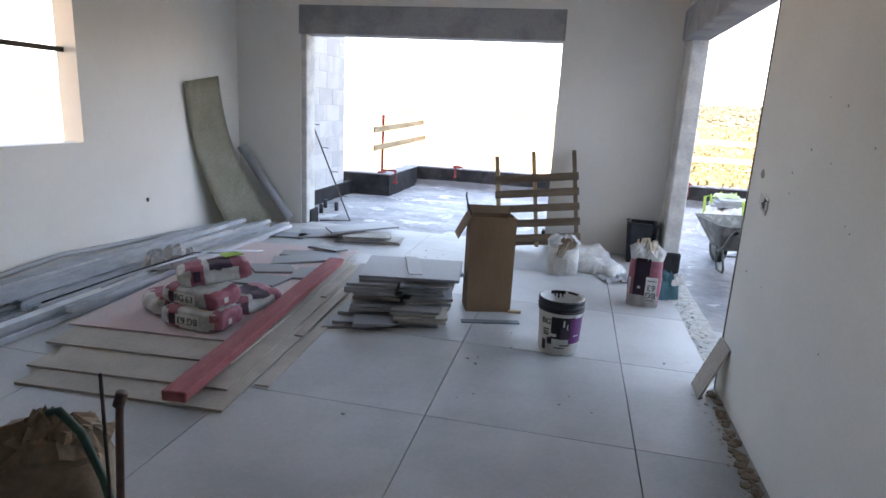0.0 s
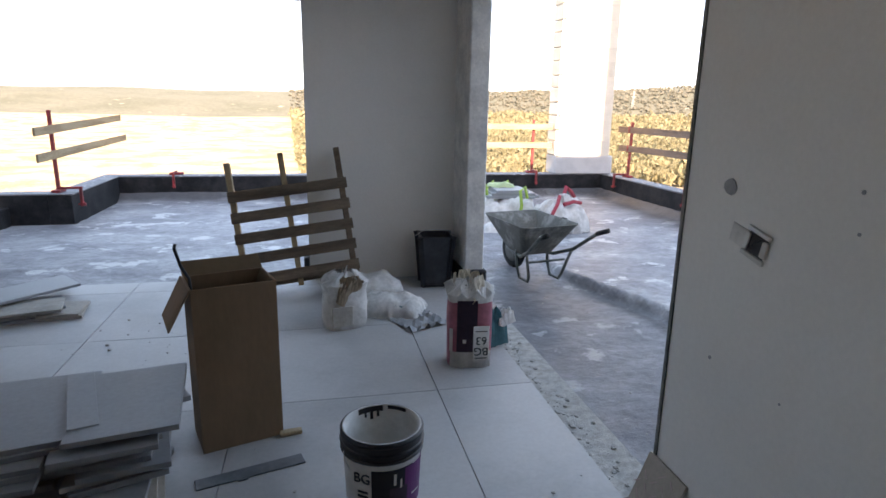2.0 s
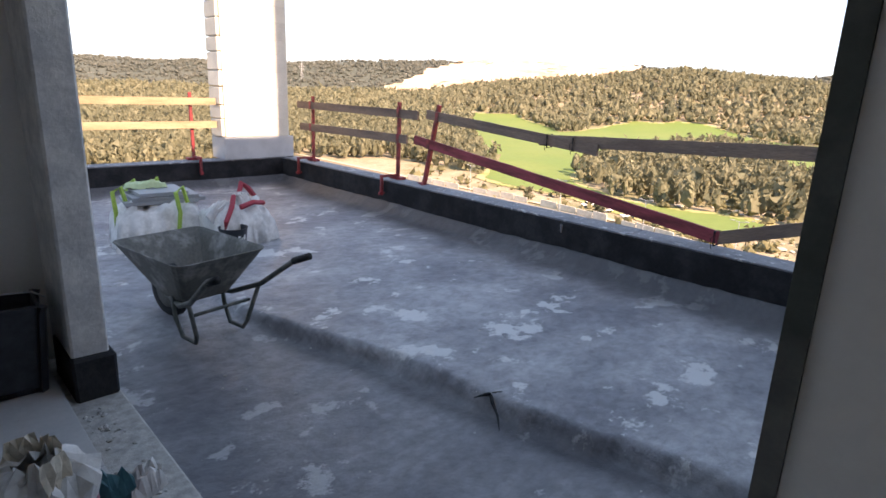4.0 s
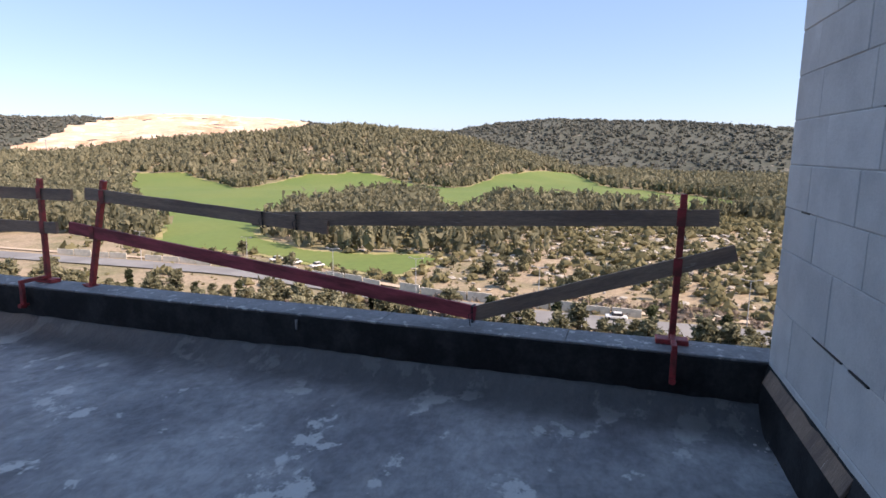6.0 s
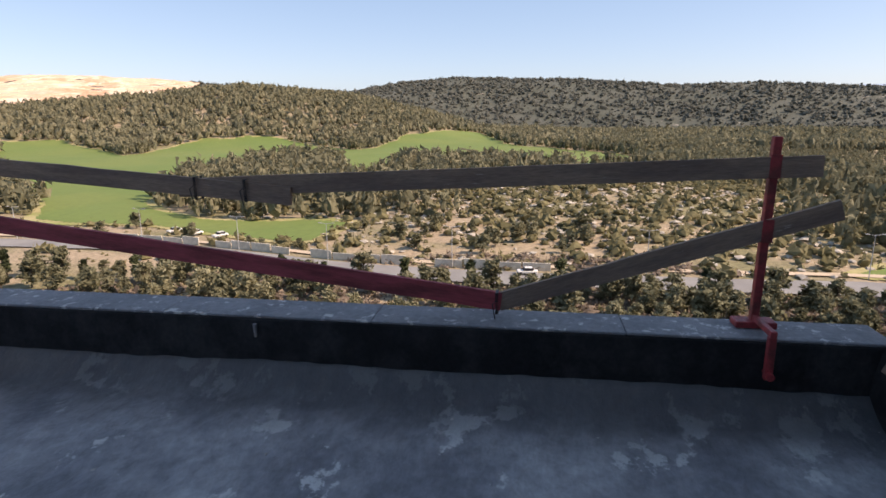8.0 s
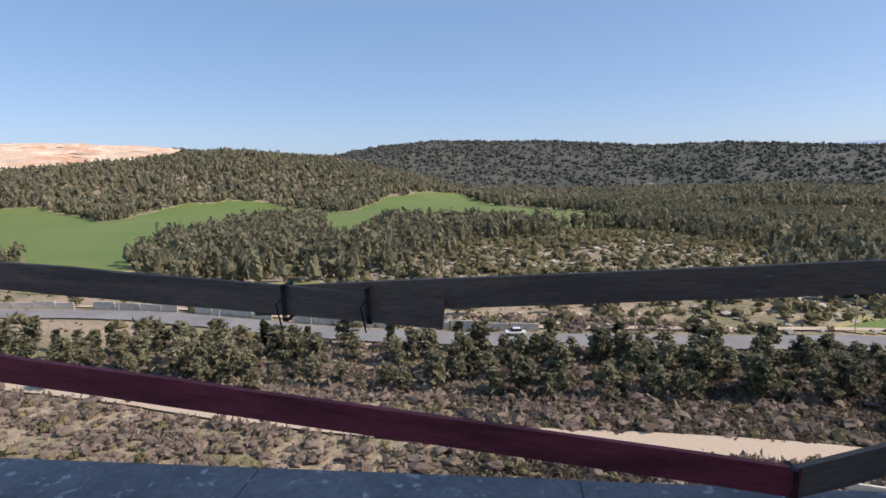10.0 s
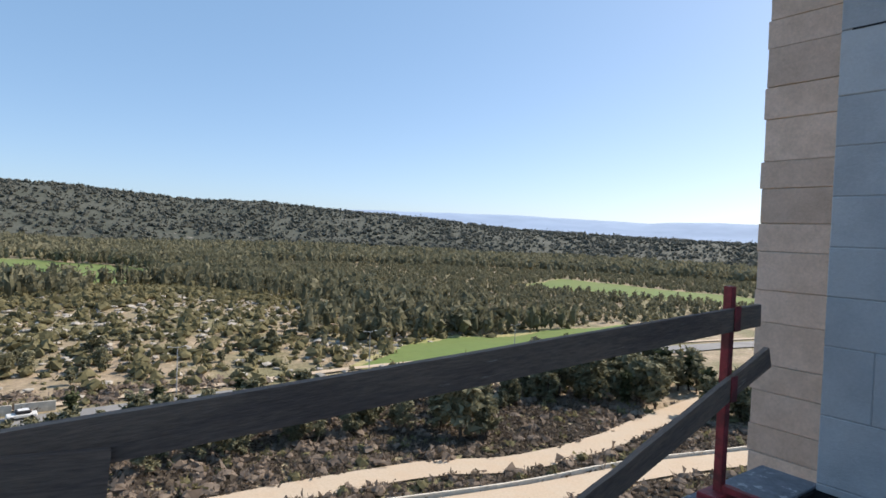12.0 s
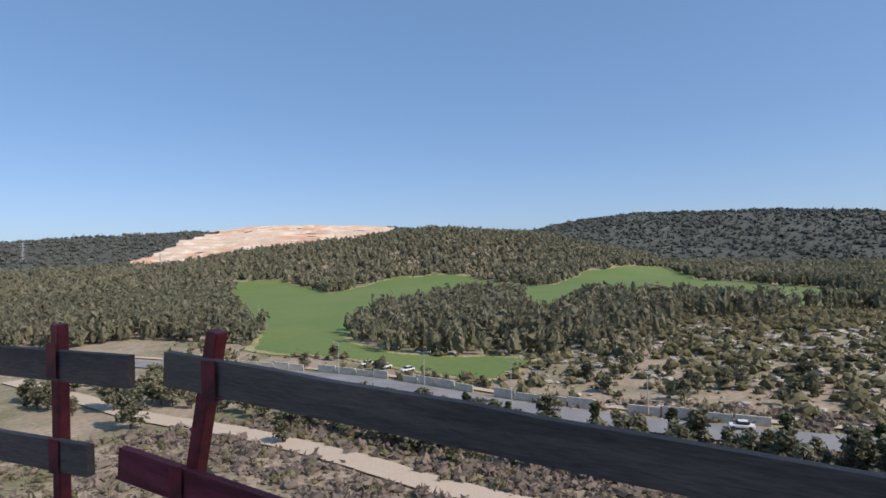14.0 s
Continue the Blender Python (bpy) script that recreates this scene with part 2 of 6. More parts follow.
def bm_tube(points, radius, sides=8, into=None, cap=True, radii=None):
    bm = into or bmesh.new()
    pts = [Vector(p) for p in points]
    rings = []
    for i, p in enumerate(pts):
        d = (pts[min(i + 1, len(pts) - 1)] - pts[max(i - 1, 0)]).normalized()
        a = d.cross(Vector((0, 0, 1)) if abs(d.z) < 0.95 else Vector((1, 0, 0))).normalized()
        b = d.cross(a)
        r = radii[i] if radii else radius
        rings.append([bm.verts.new(p + r * (math.cos(2 * math.pi * k / sides) * a + math.sin(2 * math.pi * k / sides) * b)) for k in range(sides)])
    for r0, r1 in zip(rings[:-1], rings[1:]):
        for k in range(sides):
            bm.faces.new((r0[k], r0[(k + 1) % sides], r1[(k + 1) % sides], r1[k]))
    if cap:
        bm.faces.new(rings[0][::-1])
        bm.faces.new(rings[-1])
    bmesh.ops.recalc_face_normals(bm, faces=bm.faces)
    return bm


def bm_lathe(profile, sides=28, into=None):
    bm = into or bmesh.new()
    rings = [[bm.verts.new((r * math.cos(2 * math.pi * k / sides), r * math.sin(2 * math.pi * k / sides), z)) for k in range(sides)] for r, z in profile]
    for r0, r1 in zip(rings[:-1], rings[1:]):
        for k in range(sides):
            bm.faces.new((r0[k], r0[(k + 1) % sides], r1[(k + 1) % sides], r1[k]))
    return bm


def to_mesh(name, bm, material, smooth=False):
    me = bpy.data.meshes.new(name)
    bmesh.ops.recalc_face_normals(bm, faces=bm.faces)
    bm.to_mesh(me)
    bm.free()
    if smooth:
        me.polygons.foreach_set("use_smooth", [True] * len(me.polygons))
    me.materials.append(M[material] if isinstance(material, str) else material)
    return me


def part(name, bm, material, parent=None, label="", smooth=False, at=None, kind=""):
    ob = new(name, to_mesh(name, bm, material, smooth) if isinstance(bm, bmesh.types.BMesh) else bm)
    ob.parent = parent
    if at is not None:
        ob.matrix_basis = at
    return tagged(ob, label, kind=kind)


def thing(name, m, label, category, group=""):
    ob = new(name)
    ob.empty_display_size = 0.1
    ob.matrix_basis = m
    return tagged(ob, label, category, group)


def structure(name, bm, material, label, category="", smooth=False):
    return tagged(new(name, to_mesh(name, bm, material, smooth)), label, category or name.split("_")[0], kind="structure")


def jitter(bm, amount, scale=3.0, seed=0.0):
    for v in bm.verts:
        v.co += amount * noise.noise_vector(v.co * scale + Vector((seed, seed * 1.7, seed * 0.3)))
    return bm


def bm_sack(lx, ly, lz, seed, cuts=10, puff=0.5, sag=0.12, crease=0.02):
    """A filled paper or plastic sack lying flat: puffed middle, pinched ends, creased skin, resting on z = 0."""
    bm = bmesh.new()
    bmesh.ops.create_grid(bm, x_segments=cuts * 2, y_segments=cuts, size=0.5)
    top = [(v, v.co.x, v.co.y) for v in bm.verts]
    low = bmesh.ops.duplicate(bm, geom=list(bm.verts) + list(bm.edges) + list(bm.faces))
    lows = [g for g in low["geom"] if isinstance(g, bmesh.types.BMVert)]

    def lift(v, up):
        u, w = v.co.x * 2, v.co.y * 2
        f = (max(0, 1 - abs(u) ** 4) ** puff) * (max(0, 1 - abs(w) ** 3) ** puff)
        n = noise.noise(Vector((u * 2.3 + seed, w * 2.3, seed * 2.1)))
        c = noise.noise(Vector((u * 7 + seed * 3, w * 7, seed)))
        pinch = 1 - 0.10 * abs(u) ** 3
        z = f * (1 + 0.22 * n) * lz * (0.92 if up else 0.0) + (0.04 * lz) + crease * c * (0.4 + 0.6 * f) * (1 if up else 0)
        v.co = Vector((u * lx / 2 + sag * 0.15 * n, w * ly / 2 * pinch, max(0.0, z)))
    for v, _, _ in top:
        lift(v, True)
    for v in lows:
        lift(v, False)
    bmesh.ops.remove_doubles(bm, verts=bm.verts, dist=0.004)
    return bm

# ---- the building's shell ----
XL, YB, XE, YP, YST = -4.207, 6.076, 0.87, 2.707, 5.62      # left wall, back wall, east wall, opening from, opening to
XC, YS, ZC, YN = 4.869, 2.57, 0.337, 11.02                   # parapets: east inner face, south wall, top, north inner face
TOP = 2.85

bm = bm_box(XL - 0.2, XL, -3.4, 1.9, 0, TOP)
bm_box(XL - 0.2, XL, 3.62, YB + 0.24, 0, TOP, into=bm)
bm_box(XL - 0.2, XL, 1.9, 3.62, 0, 1.06, into=bm)
bm_box(XL - 0.2, XL, 1.9, 3.62, 2.32, TOP, into=bm)
structure("wall_west", bm, "plaster", "off-white plastered wall with an unframed window opening", "wall")
bm = bm_box(XL, -3.37, YB, YB + 0.24, 0, TOP)
bm_box(-0.312, XE + 0.06, YB, YB + 0.24, 0, TOP, into=bm)
bm_box(-3.37, -0.312, YB, YB + 0.24, 2.60, TOP, into=bm)
structure("wall_north", bm, "plaster", "off-white plastered wall around a wide opening to the terrace", "wall")
bm = bm_box(XE, XE + 0.22, -3.4, YP, 0.0, TOP, 0.006)
structure("wall_east", bm, "plaster", "off-white plastered partition with chipped edge and cut sockets", "wall")
bm = bm_box(XE + 0.06, XE + 0.22, YST, YB + 0.24, 0.0, TOP, 0.01)
bm_box(XE, XE + 0.22, YP, YST, 2.56, TOP, into=bm)
structure("wall_stub_east", bm, "rough_plaster", "rough white plastered pier beside the terrace opening", "wall")
structure("wall_south", bm_box(XL - 0.2, XE + 0.22, -3.6, -3.4, 0, TOP), "plaster", "plain off-white plastered wall closing the room", "wall")
structure("ceiling", bm_box(XL - 0.2, XE + 0.22, -3.6, YB + 0.24, TOP, TOP + 0.25), "plaster", "plain white plastered ceiling slab", "ceiling")
bm = bm_box(-3.39, -0.292, YB - 0.012, YB + 0.25, 2.277, 2.60, 0.008)
structure("lintel_north", jitter(bm, 0.004, 6), "concrete", "bare grey concrete lintel over the wide opening", "lintel")
bm = bm_box(XE - 0.012, XE + 0.23, YP - 0.12, YST + 0.15, 2.275, 2.56, 0.008)
structure("lintel_east", jitter(bm, 0.004, 6), "concrete", "bare grey concrete lintel over the terrace opening", "lintel")
bm = bm_box(-3.40, -3.30, YB + 0.02, YB + 0.26, 0.0, 2.275, 0.01)
structure("jamb_north", bm, "rough_plaster", "white rendered jamb of the wide opening", "jamb")
bm = bm_box(-3.42, -3.28, YB + 0.10, YB + 0.34, -0.06, 0.16, 0.01)
bm_box(-0.36, 0.2, YB + 0.15, YB + 0.27, -0.06, 0.16, 0.01, into=bm)
bm_box(XE + 0.05, XE + 0.24, YST - 0.035, YST + 0.4, -0.06, 0.17, 0.012, into=bm)
structure("upstand", jitter(bm, 0.006, 7), "bitumen", "black bitumen upstand around the wall feet", "upstand")
bm = bm_box(XL - 0.16, XL - 0.12, 1.9, 3.62, 1.80, 1.84)
bm_box(XL - 0.16, XL - 0.12, 2.74, 2.78, 1.06, 2.32, into=bm)
structure("window_1", bm, "rebar", "thin dark bar across an unglazed window opening", "window")

# unseen upper mass and taller pier, added and sized to keep the terrace in shade
bm = bm_box(XL - 8, 4.2, -14, 2.30, TOP + 0.25, 8.0)
bm_box(XE + 0.22, 4.2, -14, 2.30, -0.3, TOP + 0.25, into=bm)
bm_box(4.2, 4.86, -14, 2.33, -0.3, 12.5, into=bm)
structure("wall_upper", bm, "stone_mortar", "unseen stone coloured building mass, added to shade the terrace", "building")
structure("wall_building", bm_box(-13, 5.12, -14, 11.40, -34, -0.32), "stone_mortar", "stone faced lower storeys of the building", "building")

# ---- terrace floor ----
def terrace_height(x, y):
    ridge = 2.78 - (y - 3.42) * 0.225 + 0.10 * noise.noise(Vector((y * 0.9, 2.0, 0))) + 0.03 * noise.noise(Vector((y * 5, 1.0, 0)))
    step = min(1, max(0, (x - ridge + 0.07) / 0.075))
    step = step * step * (3 - 2 * step)
    fade = min(1, max(0, (7.0 - y) / 1.2))
    z = -0.045 - 0.095 * (1 - step) * fade
    z += 0.012 * noise.noise(Vector((x * 1.1, y * 1.1, 0))) + 0.009 * noise.noise(Vector((x * 3.5, y * 5.5, 3))) + 0.005 * noise.noise(Vector((x * 9 + y * 3, y * 12, 6)))
    cant = max(0, 1 - (XC - x) / 0.24) if x < XC else 1
    cant = max(cant, max(0, 1 - (YN - y) / 0.24))
    return z + 0.12 * cant * cant


nx, ny = 330, 260
xs, ys = np.linspace(-4.1, XC + 0.03, nx), np.linspace(2.3, YN + 0.03, ny)
verts = [(x, y, terrace_height(x, y)) for y in ys for x in xs]
faces = [(j * nx + i, j * nx + i + 1, (j + 1) * nx + i + 1, (j + 1) * nx + i) for j in range(ny - 1) for i in range(nx - 1)
         if not (-4.0 < xs[i] < 0.80 and ys[j] < 5.9)]
me = bpy.data.meshes.new("terrace_floor")
me.from_pydata(verts, [], faces)
me.materials.append(M["membrane"])
me.polygons.foreach_set("use_smooth", [True] * len(me.polygons))
tagged(new("terrace_floor", me), "patchy grey screed over dark membrane, dusty and uneven", "terrace floor", kind="structure")

# ---- parapets: black upturn with a stone coping in lengths ----
def parapet(name, x0, x1, y0, y1, along, lengths):
    bm = bm_box(x0, x1, y0, y1, -0.3, ZC - 0.018, 0.006)
    ob = structure(name, jitter(bm, 0.003, 5), "bitumen", "low parapet with black bitumen upturn and worn grey coping", "parapet")
    a, b = (y0, y1) if along == "y" else (x0, x1)
    p, k = a, 0
    while p < b - 0.05:
        q = min(b, p + lengths[k % len(lengths)])
        g = 0.0015
        if along == "y":
            c = bm_box(x0 + 0.004, x1 + 0.012, p + g, q - g, ZC - 0.016, ZC, 0.004)
        else:
            c = bm_box(p + g, q - g, y0 + 0.004, y1 + 0.012, ZC - 0.016, ZC, 0.004)
        part("coping_slab", jitter(c, 0.002, 4, k), "coping", ob)
        p, k = q, k + 1
    return ob


parapet("parapet_east", XC, XC + 0.27, YS - 0.06, YN, "y", (1.25, 1.32, 1.2, 1.28))
parapet("parapet_north", -3.18 - 0.27, XC + 0.27, YN, YN + 0.27, "x", (1.2, 1.3, 1.25))
parapet("parapet_jog", -3.18 - 0.27, -3.18, 9.14, YN, "y", (1.0, 1.05))
parapet("parapet_west", -4.05, -3.18 - 0.27, 9.14, 9.41, "x", (0.62,))

# ---- things in the room ----
def lettering(text, size, parent, m, material="ink", name="lettering"):
    cu = bpy.data.curves.new(name, "FONT")
    cu.body, cu.size, cu.extrude, cu.align_x, cu.align_y = text, size, 0.0015, "CENTER", "CENTER"
    tmp = bpy.data.objects.new(name, cu)
    scene.collection.objects.link(tmp)
    me = bpy.data.meshes.new_from_object(tmp.evaluated_get(bpy.context.evaluated_depsgraph_get()))
    bpy.data.objects.remove(tmp)
    me.materials.clear()
    me.materials.append(M[material])
    ob = new(name, me)
    ob.parent, ob.matrix_basis = parent, m
    return ob


def curved_patch(r0, r1, a0, a1, z0, z1, n=10):
    """A thin patch on a drum between two angles (degrees) and heights."""
    bm = bmesh.new()
    grid = []
    for i in range(n + 1):
        a = radians(a0 + (a1 - a0) * i / n)
        grid.append([bm.verts.new((r * math.cos(a), r * math.sin(a), z)) for r, z in ((r0, z0), (r1, z1))])
    for g, h in zip(grid[:-1], grid[1:]):
        bm.faces.new((g[0], h[0], h[1], g[1]))
    return bm


# paint bucket
b = thing("paint_bucket", pose(-0.05, 2.99, 0, 0, 0, 12), "open dirty white paint bucket with dark rim and purple label", "bucket")
part("body", bm_lathe([(0.0, 0.004), (0.122, 0.0), (0.128, 0.01), (0.141, 0.30), (0.142, 0.365), (0.136, 0.365), (0.122, 0.03), (0.0, 0.03)], 32), "white_plastic", b, smooth=True)
for z, r, h in ((0.285, 0.150, 0.016), (0.315, 0.152, 0.012), (0.345, 0.150, 0.018)):
    part("rim", bm_lathe([(0.139, z), (r, z + 0.002), (r, z + h - 0.002), (0.139, z + h)], 32), "black_plastic", b, smooth=True)
part("rim_band", jitter(bm_lathe([(0.1405, 0.286), (0.1465, 0.288), (0.1470, 0.361), (0.1425, 0.3655)], 32), 0.0006, 40), "black_plastic", b, smooth=True)
for a0, a1, z0 in ((70, 112, 0.340), (76, 80, 0.318), (86, 91, 0.310), (97, 101, 0.322), (30, 62, 0.348)):
    part("splash", curved_patch(0.1215 + (z0 - 0.03) * 0.0418 - 0.001, 0.1348, a0, a1, z0, 0.362), "ink", b, "dark paint run inside the rim")
rk = lambda z: 0.1285 + (z - 0.01) * 0.0448
for name, a0, a1, z0, z1, mt in (("label", 236, 300, 0.115, 0.262, "ink"), ("label", 286, 350, 0.085, 0.258, "purple"), ("label", 262, 290, 0.12, 0.19, "sack_dark"), ("label", 236, 252, 0.13, 0.15, "white_plastic"), ("label", 268, 272, 0.20, 0.245, "white_plastic"), ("label", 278, 281, 0.185, 0.22, "white_plastic"), ("label", 300, 318, 0.135, 0.141, "white_plastic"), ("label", 248, 276, 0.052, 0.060, "ink"), ("label", 262, 292, 0.070, 0.078, "ink"), ("label", 210, 222, 0.03, 0.10, "sack_dark"), ("label", 226, 240, 0.075, 0.12, "ink")):
    off = 0.001 if mt == "ink" else (0.002 if mt == "purple" else 0.003)
    part(name, curved_patch(rk(z0) + off, rk(z1) + off, a0, a1, z0, z1), mt, b)
for z in (0.168, 0.150, 0.134):
    part("label_bar", curved_patch(rk(z) + 0.004, rk(z + 0.010) + 0.004, 214, 231, z, z + 0.010, 4), "ink", b)
lettering("BG", 0.052, b, pose((rk(0.22) + 0.004) * math.cos(radians(222)), (rk(0.22) + 0.004) * math.sin(radians(222)), 0.225, 90, 0, 312), name="lettering")
part("handle", bm_tube([(-0.148 * math.cos(a), -0.02 - 0.10 * math.sin(a) * 0.4, 0.30 - 0.15 * math.sin(a)) for a in np.linspace(0, math.pi, 12)], 0.0028, 6), "galv", b, smooth=True)

# tall carton
c = thing("cardboard_box", pose(-0.76, 3.50, 0, 0, 0, 18), "tall brown cardboard box with torn open flaps", "box")
W, D, H = 0.345, 0.235, 0.735
for x0, x1, y0, y1 in ((0, W, 0, 0.006), (0, W, D - 0.006, D), (0, 0.006, 0.006, D - 0.006), (W - 0.006, W, 0.006, D - 0.006)):
    part("side", jitter(bm_box(x0, x1, y0, y1, 0, H, 0.001), 0.002, 3), "cardboard", c)
part("bottom", bm_box(0.006, W - 0.006, 0.006, D - 0.006, 0.004, 0.012), "cardboard_in", c)
part("flap", jitter(bm_box(-0.004, 0.002, 0.0, D, -0.19, 0, 0.001), 0.006, 6), "cardboard", c, at=pose(-0.002, 0, H + 0.004, 0, 28, 0))
part("flap", jitter(bm_box(0.0, W, -0.003, 0.003, 0, 0.10, 0.001), 0.006, 6), "cardboard_in", c, at=pose(0, D, H - 0.01, -55, 0, 0))
part("flap", jitter(bm_box(-0.003, 0.003, 0.02, D - 0.02, -0.12, 0, 0.001), 0.006, 6), "cardboard_in", c, at=pose(W - 0.01, 0, H, 0, 24, 0))
part("cable", bm_tube([(0.03, 0.17, 0.55), (0.02, 0.17, 0.74), (-0.01, 0.16, 0.80), (-0.03, 0.15, 0.88), (-0.025, 0.15, 0.90)], 0.007, 7), "black_plastic", c, "bent black cable sticking out", smooth=True)
s = thing("wood_offcut", pose(-0.40, 3.60, 0.0, 0, 0, 10), "small pale broken wood offcut on the floor", "offcut")
part("piece", jitter(bm_box(-0.05, 0.05, -0.02, 0.02, 0, 0.02, 0.004), 0.006, 20), "pale_wood", s)
s = thing("metal_strip", pose(-0.548, 3.33, 0, 0, 0, 16), "flat grey metal strip lying on the tiles", "strip")
part("strip", bm_box(-0.215, 0.215, -0.035, 0.035, 0.001, 0.008, 0.002), "pale_steel", s)
part("tab", bm_box(-0.06, -0.02, -0.045, -0.034, 0.001, 0.007, 0.001), "pale_steel", s)

# stacked tiles, two leaning piles
def broken_tile(w, d, t, rg):
    """A cut tile with slightly skewed, chipped corners."""
    bm = bm_box(-w / 2, w / 2, -d / 2, d / 2, 0, t, 0.0015)
    sk, ch = rg.uniform(-0.10, 0.10), rg.uniform(0, 0.06)
    for v in bm.verts:
        v.co.x += sk * v.co.y
        if v.co.x > 0 and v.co.y < 0:
            v.co.y += ch
    return bm


st = thing("tile_stack", pose(-0.035, -0.02, 0), "two uneven piles of grey cut floor tiles", "tiles")
rt = random.Random(3)
for cx, cy, w, d, n in ((-1.32, 3.36, 0.38, 0.56, 13), (-0.98, 3.38, 0.33, 0.52, 13)):
    z, slip = 0.0, 0.0
    for k in range(n):
        if k % 3 == 0:
            slip = rt.uniform(-0.06, 0.05)
            back = rt.uniform(-0.07, 0.03) - 0.10 * (k < 6)
        t = rt.choice((0.020, 0.022, 0.024))
        m = pose(cx + slip + rt.uniform(-0.012, 0.012), cy + back + rt.uniform(-0.02, 0.02), z + 0.0004, 0, 0, 10 + slip * 60 + rt.uniform(-3, 3))
        part("tile", broken_tile(w * rt.uniform(0.86, 1.06), d * rt.uniform(0.88, 1.0), t, rt), "gypsum" if cx > -1 and k in (1, 2, 3, 4) else ("tile_back" if rt.random() < 0.12 else "cut_tile"), st, at=m)
        z += t + 0.0012
part("tile", broken_tile(0.40, 0.60, 0.022, rt), "cut_tile", st, at=pose(-1.30, 3.42, 0.300, 0, 0.6, 10))
part("tile", broken_tile(0.37, 0.56, 0.022, rt), "cut_tile", st, at=pose(-0.95, 3.42, 0.318, 0, 0, 11))
part("tile", broken_tile(0.10, 0.50, 0.020, rt), "cut_tile", st, at=pose(-1.135, 3.44, 0.326, 0, 2, 14))
part("tile", broken_tile(0.30, 0.36, 0.022, rt), "cut_tile", st, at=pose(-0.96, 3.54, 0.295, 0, 0, 24))
for cx, cy, yaw, z, w, d in ((-1.45, 2.97, 14, 0.0, 0.34, 0.26), (-1.42, 3.0, 6, 0.024, 0.30, 0.24), (-1.27, 2.93, 16, 0.048, 0.27, 0.20)):
    part("tile", broken_tile(w, d, 0.022, rt), "cut_tile", st, at=pose(cx, cy, z, 0, 0, yaw))
# loose cut tiles lying about
def slab(x, y, z, yaw, w, d, tilt=0.0, material="cut_tile", skew=0.0, label="loose grey cut tile lying on the boards"):
    ob = thing("loose_tile", pose(x, y, z, tilt, 0, yaw), label, "tile", "loose tiles")
    bm = bm_box(-w / 2, w / 2, -d / 2, d / 2, 0, 0.02, 0.0015)
    for v in bm.verts:
        v.co.x += skew * v.co.y
    part("slab", bm, material, ob)


for row in ((-2.43, 4.24, 0.055, 38, 0.62, 0.27, 0, 0.3), (-2.50, 4.42, 0.052, 15, 0.50, 0.20, 0, 0.0), (-2.38, 4.62, 0.075, -12, 0.34, 0.12, 0, 0.5), (-2.48, 3.47, 0.052, 4, 0.40, 0.28, 0, 0.2), (-2.55, 3.82, 0.052, 20, 0.36, 0.26, 0, -0.4), (-2.18, 3.80, 0.052, 12, 0.30, 0.34, 0, 0.1),
            (-2.85, 5.55, 0.004, 30, 0.52, 0.40, 0, 0.2), (-3.15, 5.30, 0.004, 8, 0.40, 0.22, 0, 0.3), (-2.42, 5.72, 0.085, 48, 0.86, 0.42, -3, 0.25)):
    slab(*row[:6], row[6], skew=row[7])
pl = thing("tile_pile", pose(-2.25, 5.45, 0), "small pile of cream tiles and papers on the floor", "tiles")
for k in range(4):
    part("tile", bm_box(-0.26, 0.26, -0.15, 0.15, 0, 0.018, 0.0015), "tile_back" if k % 2 else "cut_tile", pl, at=pose(0.03 * k - 0.1, 0.04 * (k % 3), 0.002 + 0.0195 * k, 0, 0, 14 + 5 * (k % 3)))
for k in range(2):
    part("tile", bm_box(-0.13, 0.13, -0.15, 0.15, 0, 0.018, 0.0015), "tile_back", pl, at=pose(0.24, 0.06, 0.002 + 0.0195 * k, 0, 0, 10 - 6 * k))

# sheets of gypsum board on the floor
for k, (x0, x1, y0, y1, yaw, mt, lab) in enumerate(((-2.86, -1.70, 1.55, 4.20, 3.4, "gypsum", "brown gypsum board lying flat on the floor"), (-2.97, -1.80, 1.72, 4.30, 4.2, "gypsum", "brown gypsum board with frayed edges"),
                                     (-3.10, -1.93, 1.98, 4.42, 4.0, "gypsum", "brown gypsum board stacked with others"), (-3.20, -2.02, 2.24, 4.75, 4.5, "pink_board", "pink dusted gypsum board on top of the sheets"))):
    ob = thing("gypsum_board", pose((x0 + x1) / 2, (y0 + y1) / 2, 0.001 + 0.0135 * k, 0, 0, yaw), lab, "board", "gypsum boards")
    part("board", jitter(bm_box(-(x1 - x0) / 2, (x1 - x0) / 2, -(y1 - y0) / 2, (y1 - y0) / 2, 0, 0.0125, 0.001), 0.0006, 2), mt, ob)
    if k < 3:
        part("strip", bm_box((x1 - x0) / 2 + 0.02 + 0.02 * k, (x1 - x0) / 2 + 0.10, -(y1 - y0) / 2 + 0.3 + 0.5 * k, (y1 - y0) / 2 - 0.1, 0.0, 0.0125, 0.001), mt, ob)
rb = thing("red_beam", pose(-1.98, 2.87, 0.056, 0, 0, 6.0), "red painted timber beam lying on the boards", "beam")
part("beam", jitter(bm_box(-0.065, 0.065, -1.36, 1.36, 0, 0.055, 0.006), 0.003, 5), "red_dust", rb)
part("splinter", jitter(bm_box(0.0, 0.05, 1.37, 1.45, 0.0, 0.02, 0.003), 0.01, 18), "pale_wood", rb)


